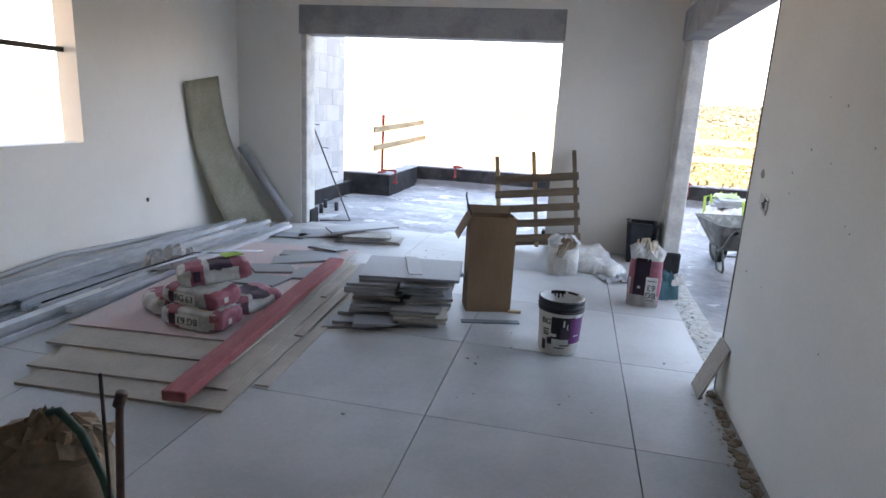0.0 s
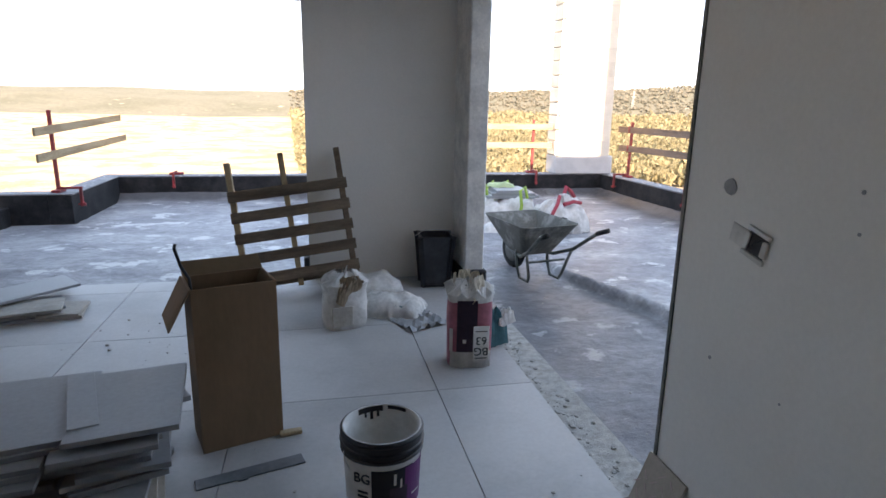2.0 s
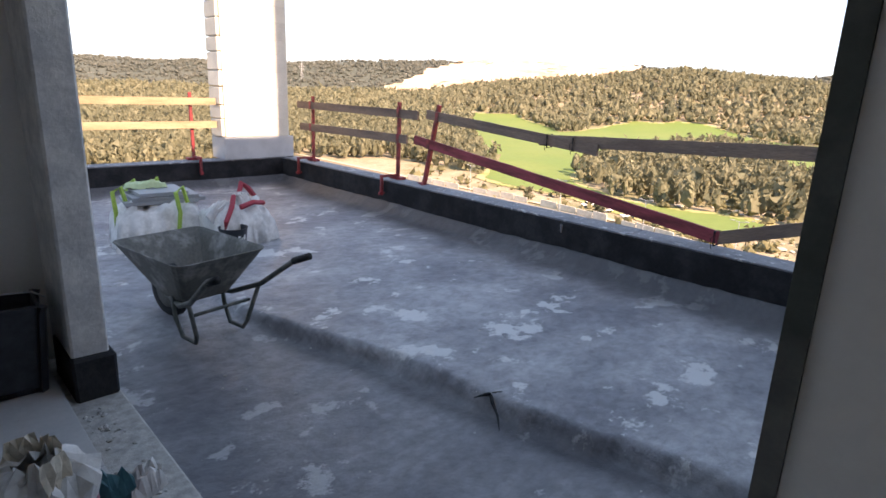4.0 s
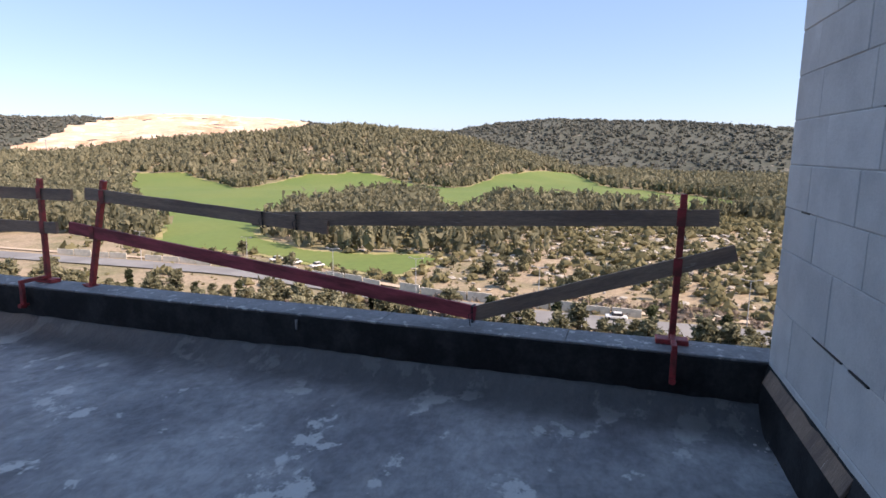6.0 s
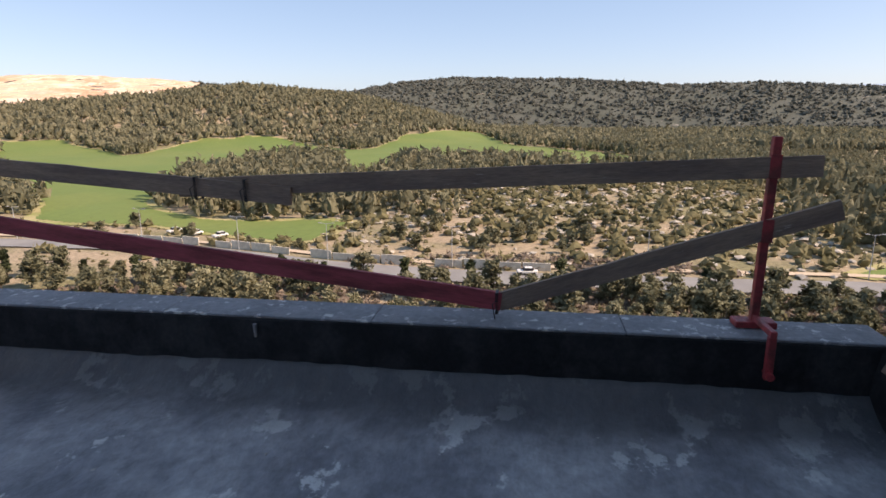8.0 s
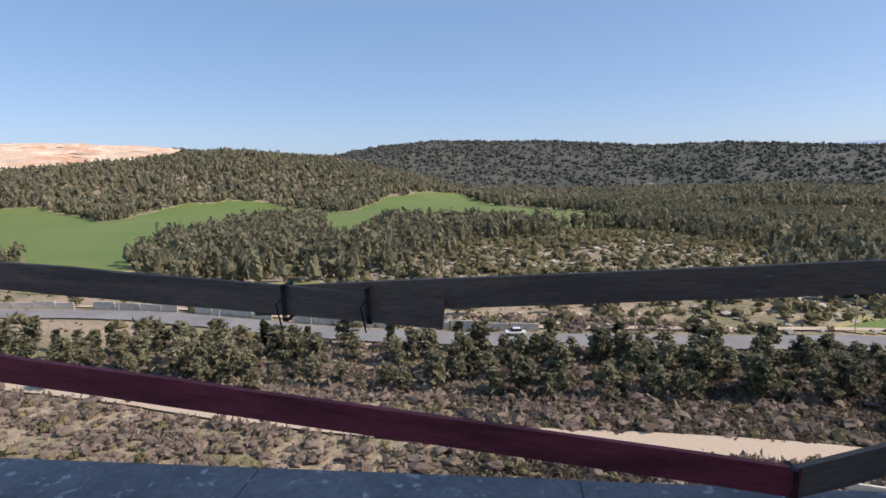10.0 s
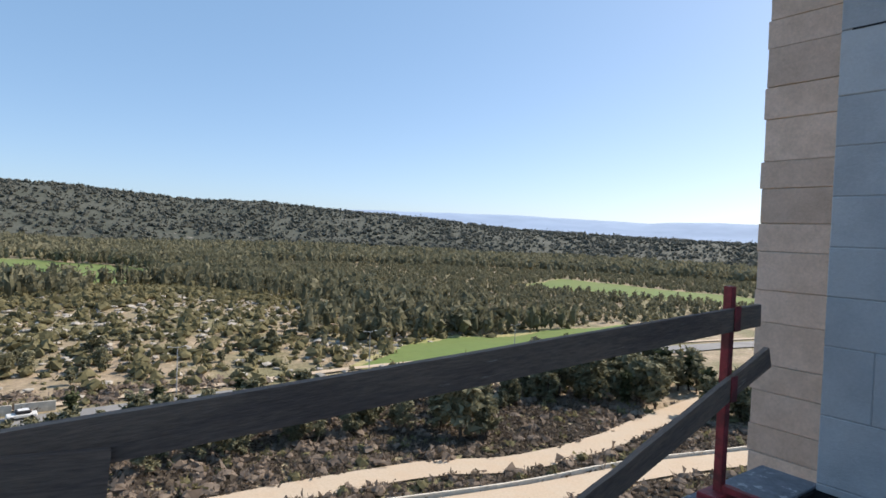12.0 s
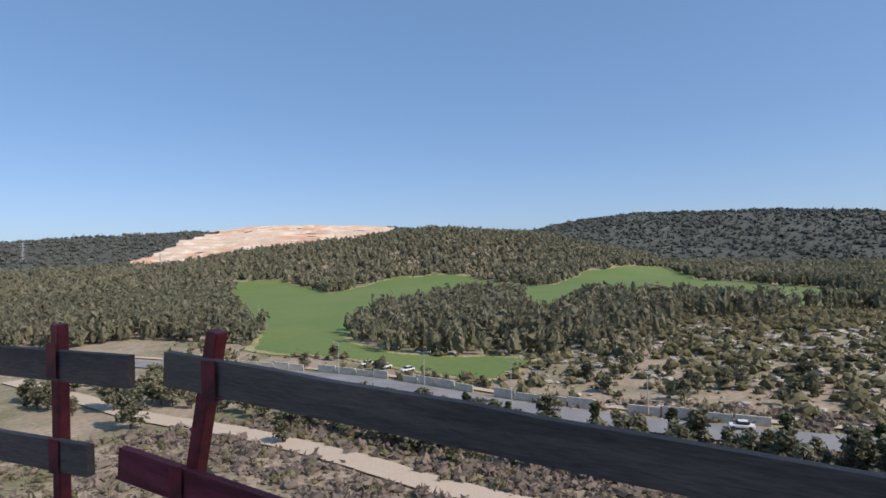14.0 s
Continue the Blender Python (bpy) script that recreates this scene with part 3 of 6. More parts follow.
# filled powder sacks, striped pink and dark
def powder_sack(x, y, z, yaw, seed, tilt=0.0, roll=0.0, text=True, lime=False, flip=False):
    ob = thing("powder_sack", pose(x, y, z, tilt, roll, yaw), "pink and white paper powder sack" + (" with a lime tag" if lime else " with a dark band"), "sack", "powder sacks")
    lx, ly, lz = 0.45, 0.27, 0.125
    body = bmesh.new()
    bmesh.ops.create_cube(body, size=2.0)
    bmesh.ops.subdivide_edges(body, edges=body.edges, cuts=11, use_grid_fill=True)
    for v in body.verts:
        u, w, k = v.co
        fat = 1 - 0.16 * abs(u) ** 6
        n = noise.noise(Vector((u * 2.2 + seed, w * 2.2, k + seed * 1.7)))
        edge = 1 - 0.07 * (abs(w) ** 8 + abs(u) ** 8) * abs(k) ** 2
        v.co = Vector((u * lx / 2 * (1 - 0.05 * abs(k) ** 4), w * ly / 2 * fat * (1 - 0.06 * abs(k) ** 6) + 0.012 * n, lz / 2 + k * lz / 2 * fat * edge * (1 + (0.16 * n if k > 0 else 0))))
    jitter(body, 0.011, 13, seed)
    jitter(body, 0.007, 34, seed + 3)
    skin = part("body", body, "sack_white", ob, smooth=True)
    for name, lo, hi, top, mt in (("band", -0.165, -0.075, False, "sack_pink"), ("end", 0.165, 0.24, False, "sack_pink")) + ((("stripe", -0.04, 0.12, True, "sack_dark"), ("edge", 0.12, 0.165, True, "sack_pink")) if not text else ()):
        bm = bmesh.new()
        bm.from_mesh(skin.data)
        far = []
        for f in bm.faces:
            c = f.calc_center_median()
            if not lo < c.x < hi or (top and c.z < lz * 0.72):
                far.append(f)
        bmesh.ops.delete(bm, geom=far, context="FACES")
        for v in bm.verts:
            v.co = Vector((v.co.x * 1.006, v.co.y * 1.008, v.co.z * 1.012 + 0.0015))
        part(name, bm, mt, ob, smooth=True)
    part("print", jitter(bm_box(-0.022, 0.022, -0.035, 0.035, 0, 0.003, 0.001), 0.001, 20), "sack_dark", ob, at=pose(-0.115, -ly / 2 - 0.010, 0.066, 86, 0, 0))
    part("print", bm_box(-0.018, 0.018, -0.018, 0.018, 0, 0.003, 0.001), "white_plastic", ob, at=pose(lx / 2 + 0.006, -0.03, 0.06, 90, 0, 90))
    if text:
        pn = part("panel", bm_box(-0.085, 0.085, -0.036, 0.036, 0, 0.004, 0.001), "white_plastic", ob, at=pose(-0.002, -ly / 2 - 0.012, 0.066, 86, 0, 0))
        for word, dx in (("BG", 0.042), ("63", -0.042)):
            lettering(word, 0.062, pn, pose(dx if flip else -dx, 0, 0.0055, 0, 0, 180 if flip else 0))
    if lime:
        part("tag", jitter(bm_box(-0.07, 0.07, -0.05, 0.05, 0, 0.006, 0.002), 0.01, 9), "green", ob, at=pose(0.13, 0.07, 0.138, 4, 5, 20))


powder_sack(-2.33, 2.48, 0.056, -4, 1.0, flip=True)
powder_sack(-2.66, 2.72, 0.056, 55, 2.0, text=False)
powder_sack(-2.24, 2.84, 0.056, 70, 3.0, text=False)
powder_sack(-2.38, 2.56, 0.176, -10, 4.0, tilt=3)
powder_sack(-2.36, 2.68, 0.298, 38, 5.0, tilt=-3, roll=-5, text=False, lime=True)


# galvanised profiles along the wall
def channel(length, w=0.05, h=0.042, t=0.0016):
    bm = bm_box(-w / 2, w / 2, 0, length, 0, t)
    bm_box(-w / 2, -w / 2 + t, 0, length, t, h, into=bm)
    bm_box(w / 2 - t, w / 2, 0, length, t, h, into=bm)
    bm_box(-w / 2 + t, -w / 2 + 0.009, 0, length, h - t, h, into=bm)
    bm_box(w / 2 - 0.009, w / 2 - t, 0, length, h - t, h, into=bm)
    return bm


rs_ = random.Random(8)
for k in range(22):
    lay = k // 9
    w = 0.075 if k % 4 == 0 else 0.05
    x0 = -4.10 + (k % 9) * 0.098 + lay * 0.05
    ob = thing("metal_profile", pose(x0 + 0.02, 1.5 + rs_.uniform(0, 0.9), 0.003 + lay * 0.047, 0, 180 if k % 3 == 1 else 0, rs_.uniform(-2.2, 0.6)), "galvanised steel stud profile lying along the wall", "profile", "metal profiles")
    bm = channel(rs_.uniform(2.9, 3.5), w)
    if k % 3 == 1:
        for v in bm.verts:
            v.co.z -= 0.042
    part("channel", bm, "galv", ob)
ob = thing("conduit_coil", pose(-3.3, 3.2, 0.10), "loose clear plastic sheet and thin conduit on the profiles", "conduit")
part("tube", bm_tube([(0.0, -0.5, 0.02), (0.15, -0.2, 0.10), (0.3, 0.1, 0.14), (0.25, 0.5, 0.10), (0.5, 0.9, 0.03)], 0.008, 6), "galv", ob, smooth=True)
part("tube", bm_tube([(-0.1, -0.9, 0.02), (0.05, -0.3, 0.08), (0.2, 0.3, 0.12), (0.35, 0.7, 0.04)], 0.006, 6), "black_plastic", ob, smooth=True)
sh = jitter(bm_sack(0.42, 0.26, 0.14, 6.6, 8, crease=0.06), 0.03, 9)
part("sheet", sh, "pvc", ob, at=pose(0.02, 0.25, 0.0, 0, 0, 40))
ob = thing("wall_pipe", pose(-4.14, 1.2, 0), "thin grey pipe lying along the wall foot", "pipe")
part("pipe", bm_tube([(0, 0, 0.03), (0.01, 2, 0.16), (0.0, 4.0, 0.03)], 0.022, 10), "pvc", ob, smooth=True)

# curved fibreglass panel and pipe in the corner
bm = bmesh.new()
P00, P10, P01, P11 = Vector((-3.97, 5.40, 0.004)), Vector((-3.66, 5.92, 0.02)), Vector((-4.165, 4.97, 1.64)), Vector((-4.165, 5.60, 1.735))
rows_ = []
for j in range(17):
    v = j / 16
    row = []
    for i in range(9):
        u = i / 8
        p = P00.lerp(P10, u).lerp(P01.lerp(P11, u), v)
        p.x = max(XL + 0.012, p.x - 0.13 * math.sin(math.pi * v) * (0.6 + 0.4 * u))
        p.y += 0.16 * math.sin(math.pi * v) * -1 * 0.35
        row.append(bm.verts.new(p))
    rows_.append(row)
for r0, r1 in zip(rows_[:-1], rows_[1:]):
    for a, b_, c_, d_ in zip(r0, r0[1:], r1[1:], r1):
        bm.faces.new((a, b_, c_, d_))
bmesh.ops.solidify(bm, geom=list(bm.faces), thickness=-0.006)
ob = thing("fibreglass_panel", pose(0, 0, 0), "bent olive fibreglass panel leaning against the wall", "panel")
part("panel", bm, "fibre", ob, smooth=True)
part("edge_strip", bm_tube([v_ for v_ in (P00.lerp(P10, 0.5), P00.lerp(P10, 1.0))], 0.006, 6), "fibre", ob)
ob = thing("plastic_pipe", pose(0, 0, 0), "grey plastic drain pipe leaning in the corner", "pipe")
bm = bm_tube([(-4.09, 5.93, 0.93), (-3.80, 5.98, 0.47), (-3.50, 6.02, 0.058)], 0.055, 18, cap=False)
bmesh.ops.solidify(bm, geom=list(bm.faces), thickness=0.004)
part("pipe", bm, "pvc", ob, smooth=True)
part("collar", bm_tube([(-4.09, 5.93, 0.93), (-4.04, 5.938, 0.85)], 0.062, 18, cap=False), "pvc", ob, smooth=True)
ob = thing("wood_batten", pose(-3.62, 5.62, 0.002, 0, 0, 60), "short pale timber batten on the floor", "batten")
part("batten", bm_box(-0.03, 0.03, -0.2, 0.2, 0, 0.04, 0.003), "pale_wood", ob)

# pallet leaning at the opening
pa = thing("pallet", pose(-0.36, 5.74, 0.065, -11, -7.0, 2), "weathered brown wooden pallet leaning on the wall", "pallet")
rp = random.Random(4)
for x in (-0.43, -0.02, 0.42):
    top = 1.03 if x < -0.3 else (1.06 if x < 0.2 else 1.05)
    part("post", jitter(bm_box(x - 0.022, x + 0.022, 0.0, 0.085, 0, top, 0.004), 0.003, 6), "pale_wood" if x < 0.2 else "pallet_wood", pa)
for k in range(5):
    z = 0.06 + 0.165 * k
    part("slat", jitter(bm_box(-0.46, 0.46, -0.022, -0.002, z, z + 0.085, 0.003), 0.003, 5, k), "pallet_wood", pa)
part("slat", bm_box(-0.46, 0.46, 0.088, 0.108, 0.02, 0.10, 0.003), "pallet_wood", pa)


# open sack standing, with the 63 panel upside down
def standing_sack(name, m, w, d, h, seed, label, body_mat, n=16):
    ob = thing(name, m, label, "sack")
    bm = bmesh.new()
    rings = []
    for j in range(9):
        v = j / 8
        ring = []
        for i in range(n * 2):
            a = 2 * math.pi * i / (n * 2)
            sq = (abs(math.cos(a)) ** 3.2 + abs(math.sin(a)) ** 3.2) ** (-1 / 3.2)
            bul = 1 + 0.06 * math.sin(math.pi * v) + 0.05 * noise.noise(Vector((math.cos(a) * 2 + seed, math.sin(a) * 2, v * 4)))
            ring.append(bm.verts.new((w / 2 * sq * bul * math.cos(a), d / 2 * sq * bul * math.sin(a), h * v + 0.012 * noise.noise(Vector((a, seed, v))) * (v > 0))))
        rings.append(ring)
    for r0, r1 in zip(rings[:-1], rings[1:]):
        for i in range(n * 2):
            bm.faces.new((r0[i], r0[(i + 1) % (n * 2)], r1[(i + 1) % (n * 2)], r1[i]))
    bm.faces.new(rings[0][::-1])
    part("body", bm, body_mat, ob, smooth=True)
    bm = bmesh.new()
    low_ = [bm.verts.new(Vector(v)) for v in [((w / 2) * (abs(math.cos(a)) ** 3.2 + abs(math.sin(a)) ** 3.2) ** (-1 / 3.2) * math.cos(a) * 1.02, (d / 2) * (abs(math.cos(a)) ** 3.2 + abs(math.sin(a)) ** 3.2) ** (-1 / 3.2) * math.sin(a) * 1.02, h * 0.93) for a in np.linspace(0, 2 * math.pi, n * 2, endpoint=False)]]
    prev = low_
    for j, (rr, zz) in enumerate(((1.10, 0.05), (0.80, 0.09), (0.40, 0.12))):
        ring = []
        for i, v in enumerate(low_):
            k = noise.noise(Vector((i * 0.9, seed + j, 0)))
            ring.append(bm.verts.new((v.co.x * (rr + 0.18 * k), v.co.y * (rr + 0.18 * k), h * 0.93 + zz + 0.055 * k)))
        for i in range(n * 2):
            bm.faces.new((prev[i], prev[(i + 1) % (n * 2)], ring[(i + 1) % (n * 2)], ring[i]))
        prev = ring
    part("torn_top", bm, "sack_brown" if body_mat == "sack_brown" else "sack_white", ob)
    return ob


def on_face(w, d, x0, x1, z0, z1, off=0.004):
    """A strip lying on the front of a bulging rounded sack."""
    bm = bmesh.new()
    cols = []
    for i in range(9):
        x = x0 + (x1 - x0) * i / 8
        y = -d / 2 * 1.075 * max(0.0, 1 - (abs(x) / (w / 2 * 1.10)) ** 3.2) ** (1 / 3.2) - off
        cols.append([bm.verts.new((x, y, z0 + (z1 - z0) * q / 6)) for q in range(7)])
    for a, b_ in zip(cols[:-1], cols[1:]):
        for q in range(6):
            bm.faces.new((a[q], b_[q], b_[q + 1], a[q + 1]))
    bmesh.ops.solidify(bm, geom=list(bm.faces), thickness=0.002)
    return bm


sk = standing_sack("open_sack", pose(0.605, 4.235, 0, 0, 0, -8), 0.25, 0.18, 0.42, 2.2, "open pink and dark paper sack with crumpled cream top", "sack_pink")
part("band", on_face(0.25, 0.18, -0.082, 0.035, 0.10, 0.41), "sack_dark", sk)
part("foot", on_face(0.25, 0.18, -0.118, 0.118, 0.004, 0.10), "sack_white", sk)
part("seam", on_face(0.25, 0.18, -0.122, -0.104, 0.10, 0.24, 0.006), "white_plastic", sk)
part("mark", on_face(0.25, 0.18, -0.048, -0.028, 0.155, 0.178, 0.007), "white_plastic", sk)
pn = part("panel", bm_box(-0.046, 0.046, -0.105, 0.105, 0, 0.004, 0.001), "white_plastic", sk, at=pose(0.058, -0.104, 0.155, 90, 0, 3))
lettering("BG", 0.068, pn, pose(0, -0.045, 0.0055, 0, 0, 180))
lettering("63", 0.068, pn, pose(0, 0.02, 0.0055, 0, 0, 180))
for z_ in (-0.088, 0.075):
    part("label_bar", bm_box(-0.034, 0.034, z_ - 0.003, z_ + 0.003, 0.004, 0.0055), "ink", sk, at=pose(0.058, -0.104, 0.155, 90, 0, 3))
M["kraft"] = mat("kraft", (0.62, 0.55, 0.45), 0.85, vary=0.2, coarse=9, fine=40, bump=0.4, second=(0.50, 0.42, 0.33))
rk_ = random.Random(9)
for k in range(9):
    a = k * 40
    fl_ = bmesh.new()
    bmesh.ops.create_grid(fl_, x_segments=5, y_segments=5, size=0.5)
    for v in fl_.verts:
        u, w_ = v.co.x, v.co.y + 0.5
        v.co = Vector((u * (0.13 - 0.06 * w_), 0.03 * noise.noise(Vector((u * 4 + k, w_ * 4, 2))) + (0.05 if k % 3 else -0.03) * w_ * w_, w_ * (0.10 + 0.05 * (k % 2))))
    bmesh.ops.solidify(fl_, geom=list(fl_.faces), thickness=0.0015)
    part("torn_flap", fl_, "kraft" if k % 2 else "sack_white", sk, at=pose(0, 0, 0.39, 0, 0, a) @ pose(0.0, -0.075 if k % 2 else -0.05, 0, 20 - 35 * (k % 3 == 0), rk_.uniform(-25, 25), 0))
ts = thing("teal_bag", pose(0.80, 4.50, 0, 0, 0, 20), "crumpled teal and white plastic bag", "bag")
part("bag", jitter(bm_sack(0.22, 0.2, 0.22, 8.2, 8, crease=0.05), 0.02, 11), "teal", ts)
part("corner", jitter(bm_sack(0.12, 0.1, 0.08, 9.2, 6, crease=0.04), 0.015, 11), "sack_white", ts, at=pose(0.09, -0.06, 0.14))

ws = standing_sack("torn_sack", pose(-0.08, 4.97, 0, 0, 0, 15), 0.28, 0.22, 0.28, 5.1, "torn white plastic sack with brown paper inside", "sack_white")
part("lining", jitter(bm_sack(0.2, 0.12, 0.16, 3.3, 8, crease=0.08), 0.03, 12), "sack_brown", ws, at=pose(0.0, -0.04, 0.20, 25, 0, 20))
part("panel", jitter(bm_box(-0.12, 0.02, -0.122, -0.114, 0.03, 0.17, 0.002), 0.006, 9), "tile_back", ws)
for x, y, z, yaw, sx, seed, lab in ((0.10, 5.62, 0, 8, 0.62, 7.0, "full white plastic sack lying by the pallet"), (0.27, 5.20, 0, -20, 0.50, 7.7, "half empty white sack with blue print")):
    ob = thing("white_sack", pose(x, y, z, 0, 0, yaw), lab, "sack", "white sacks")
    part("body", bm_sack(sx, 0.40, 0.17 if y > 5.5 else 0.13, seed, 9, crease=0.03), "sack_white", ob, smooth=True)
    for k in range(3):
        part("print", bm_box(-0.12 + 0.08 * k, -0.06 + 0.08 * k, -0.03, 0.0, 0, 0.004), "teal", ob, at=pose(0.05, -0.135, 0.085, 48, 0, 0))
ob = thing("plastic_sheet", pose(0.44, 4.93, 0.003, 0, 0, 24), "crumpled grey plastic sheet on the tiles", "sheet")
bm = bmesh.new()
bmesh.ops.create_grid(bm, x_segments=10, y_segments=8, size=0.15)
for v in bm.verts:
    v.co.z = abs(0.06 * noise.noise(v.co * 14)) + 0.002
    v.co.x *= 1.1
bmesh.ops.solidify(bm, geom=list(bm.faces), thickness=0.001)
part("sheet", bm, "cut_tile", ob)

# black square bucket in the corner
bb = thing("black_bin", pose(0.72, 5.83, 0, 0, 0, -3), "black square plastic bin with a wire handle", "bin")
bm = bmesh.new()
prof = []
for z, k in ((0.0, 0.125), (0.40, 0.155), (0.43, 0.165), (0.435, 0.150), (0.42, 0.148), (0.02, 0.118)):
    prof.append([bm.verts.new((sx * k - sgx * 0.03, sy * k - sgy * 0.03, z)) for sx, sy, sgx, sgy in ((-1, -1, 0, -1), (-1, -1, -1, 0), (-1, 1, -1, 0), (-1, 1, 0, 1), (1, 1, 0, 1), (1, 1, 1, 0), (1, -1, 1, 0), (1, -1, 0, -1))])
for r0, r1 in zip(prof[:-1], prof[1:]):
    for i in range(8):
        bm.faces.new((r0[i], r0[(i + 1) % 8], r1[(i + 1) % 8], r1[i]))
bm.faces.new(prof[0])
bm.faces.new(prof[-1])
part("body", bm, "black_plastic", bb)
part("handle", bm_tube([(-0.16, 0, 0.42), (-0.10, 0.03, 0.455), (0, 0.04, 0.46), (0.12, 0.03, 0.455), (0.17, 0, 0.43)], 0.004, 6), "galv", bb, smooth=True)

# tile leaning at the partition, sockets cut in the wall
lt = thing("leaning_tile", pose(0.742, 2.62, 0.0, 0, -21, 0), "brown backed tile leaning on the partition", "tile")
part("tile", bm_box(0.0, 0.012, -0.105, 0.105, 0, 0.335, 0.0015), "gypsum", lt, at=pose(0, 0, 0, 0, 42, 0))
for k in range(30):
    part("adhesive_mark", bm_box(-0.002, 0.0, -0.017, 0.017, 0, 0.0035), "pink_board", lt, at=pose(0, 0, 0, 0, 42, 0) @ pose(0, -0.075 + 0.05 * (k % 4) + 0.025 * (k // 4 % 2), 0.03 + 0.038 * (k // 4), 42 if (k + k // 4) % 2 else -42, 0, 0))
so = thing("socket_box", pose(XE, 2.372, 1.138, 14, 0, 0), "open white socket box with torn plaster", "socket")
for y0, y1, z0, z1 in ((-0.05, 0.05, 0.026, 0.044), (-0.05, 0.05, -0.046, -0.026), (-0.05, -0.03, -0.026, 0.026), (0.03, 0.05, -0.026, 0.026)):
    part("rim", jitter(bm_box(-0.010, 0.0, y0 * 0.86, y1 * 0.86, z0, z1 - 0.006, 0.002), 0.004, 35, y0), "white_plastic", so)
part("cavity", jitter(bm_box(-0.0045, 0.0, -0.034, 0.034, -0.034, 0.034), 0.003, 30), "ink", so)
part("wire", bm_tube([(-0.003, 0.01, -0.02), (-0.02, 0.0, 0.0), (-0.004, -0.015, 0.02)], 0.003, 6), "black_plastic", so)
part("plaster_patch", jitter(bm_box(-0.004, 0.0, 0.038, 0.10, -0.035, 0.02, 0.001), 0.004, 30), "rough_plaster", so)
ho = thing("wall_hole", pose(XE, 2.502, 1.272), "shallow chipped round hole in the plaster", "hole")
part("hole", jitter(bm_tube([(-0.003, 0, 0), (0.0, 0, 0)], 0.026, 9), 0.006, 22), "concrete", ho)
# thin dark strip down the partition's vertical edge
structure("corner_bead", jitter(bm_box(XE - 0.004, XE + 0.012, YP - 0.012, YP + 0.004, 0.0, TOP - 0.3), 0.002, 9), "barrow_frame", "thin dark strip on the partition edge", "trim")
rw = random.Random(12)
for k in range(16):
    ob = thing("plaster_pock", pose(XE, rw.uniform(1.3, 2.62), rw.uniform(0.7, 1.8)), "small dark pock in the plaster", "pock", "plaster pocks")
    part("pock", bm_tube([(-0.0015, 0, 0), (0, 0, 0)], rw.uniform(0.003, 0.007), 7), "concrete", ob)
ob = thing("wall_socket", pose(XL, 4.36, 0.46), "small dark conduit hole in the wall", "hole")
part("hole", bm_tube([(0.003, 0, 0), (0.0, 0, 0)], 0.022, 12), "ink", ob)

# conduits and torn sack by the start of the walk
cd = thing("floor_conduits", pose(-1.47, 0.70, 0), "conduits and a steel rod rising from the floor", "conduit")
part("rod", bm_tube([(0, 0, 0), (0.005, 0, 0.63)], 0.006, 7), "rebar", cd)
part("conduit", bm_tube([(0.02, 0.02, 0), (-0.02, 0.0, 0.25), (-0.07, -0.02, 0.42), (-0.13, -0.04, 0.50), (-0.16, -0.05, 0.49)], 0.014, 9), "conduit_green", cd, smooth=True)
part("conduit", bm_tube([(0.03, 0.0, 0), (0.05, 0.0, 0.3), (0.065, 0.0, 0.50), (0.075, 0, 0.56)], 0.013, 9), "conduit_brown", cd, smooth=True)
part("collar", bm_tube([(0.064, 0, 0.53), (0.08, 0, 0.575)], 0.019, 9), "conduit_brown", cd, smooth=True)
fs_ = standing_sack("paper_sack", pose(-1.80, 0.80, 0, 0, 0, 25), 0.36, 0.26, 0.24, 9.4, "open brown paper sack with crumpled rim", "sack_brown")
part("lining", jitter(bm_sack(0.3, 0.2, 0.2, 1.7, 9, crease=0.06), 0.03, 10), "sack_brown", fs_, at=pose(0.02, 0.0, 0.18, 10, 10, 0))


def crumbs(name, spots, size, material, label, seed):
    rg = np.random.RandomState(seed)
    vs, fs = [], []
    for k, (x, y, z) in enumerate(spots):
        s_ = size * (0.35 + rg.rand() ** 2 * 1.3)
        v = ICO_S * (1 + 0.5 * (rg.rand(12, 1) - 0.5)) * s_ * np.array([1, 1, 0.55])
        vs.append(v + np.array([x, y, z + s_ * 0.3]))
        fs.append(ICO_SF + 12 * k)
    return tagged(new(name, fast_tris(name, np.concatenate(vs), np.concatenate(fs), M[material])), label, "debris", kind="stuff")


def fast_tris(name, verts_, tris_, material):
    me_ = bpy.data.meshes.new(name)
    me_.from_pydata([tuple(v) for v in verts_], [], [tuple(int(i) for i in f) for f in tris_])
    me_.materials.append(material)
    return me_


tmp = bmesh.new()
bmesh.ops.create_icosphere(tmp, subdivisions=1, radius=1.0)
ICO_S = np.array([v.co[:] for v in tmp.verts])
ICO_SF = np.array([[v.index for v in f.verts] for f in tmp.faces])
tmp.free()
rc = random.Random(21)
crumbs("floor_rubble", [(rc.uniform(-2.9, 0.8), rc.uniform(1.2, 6.0), 0) for _ in range(34)] + [(rc.gauss(-1.3, 0.3), rc.gauss(4.9, 0.35), 0) for _ in range(40)] + [(rc.gauss(-0.5, 0.1), rc.gauss(2.7, 0.3), 0) for _ in range(12)] + [(0.80 + rc.gauss(0, 0.035), rc.uniform(1.2, 2.6), 0) for _ in range(110)], 0.008, "rubble", "crumbs of plaster and broken tile on the floor", 3)
crumbs("foot_rubble", [(0.845 - abs(rc.gauss(0, 0.03)), rc.uniform(1.1, 2.62), 0) for _ in range(150)], 0.019, "sack_brown", "brown broken plaster and cement along the wall foot", 8)
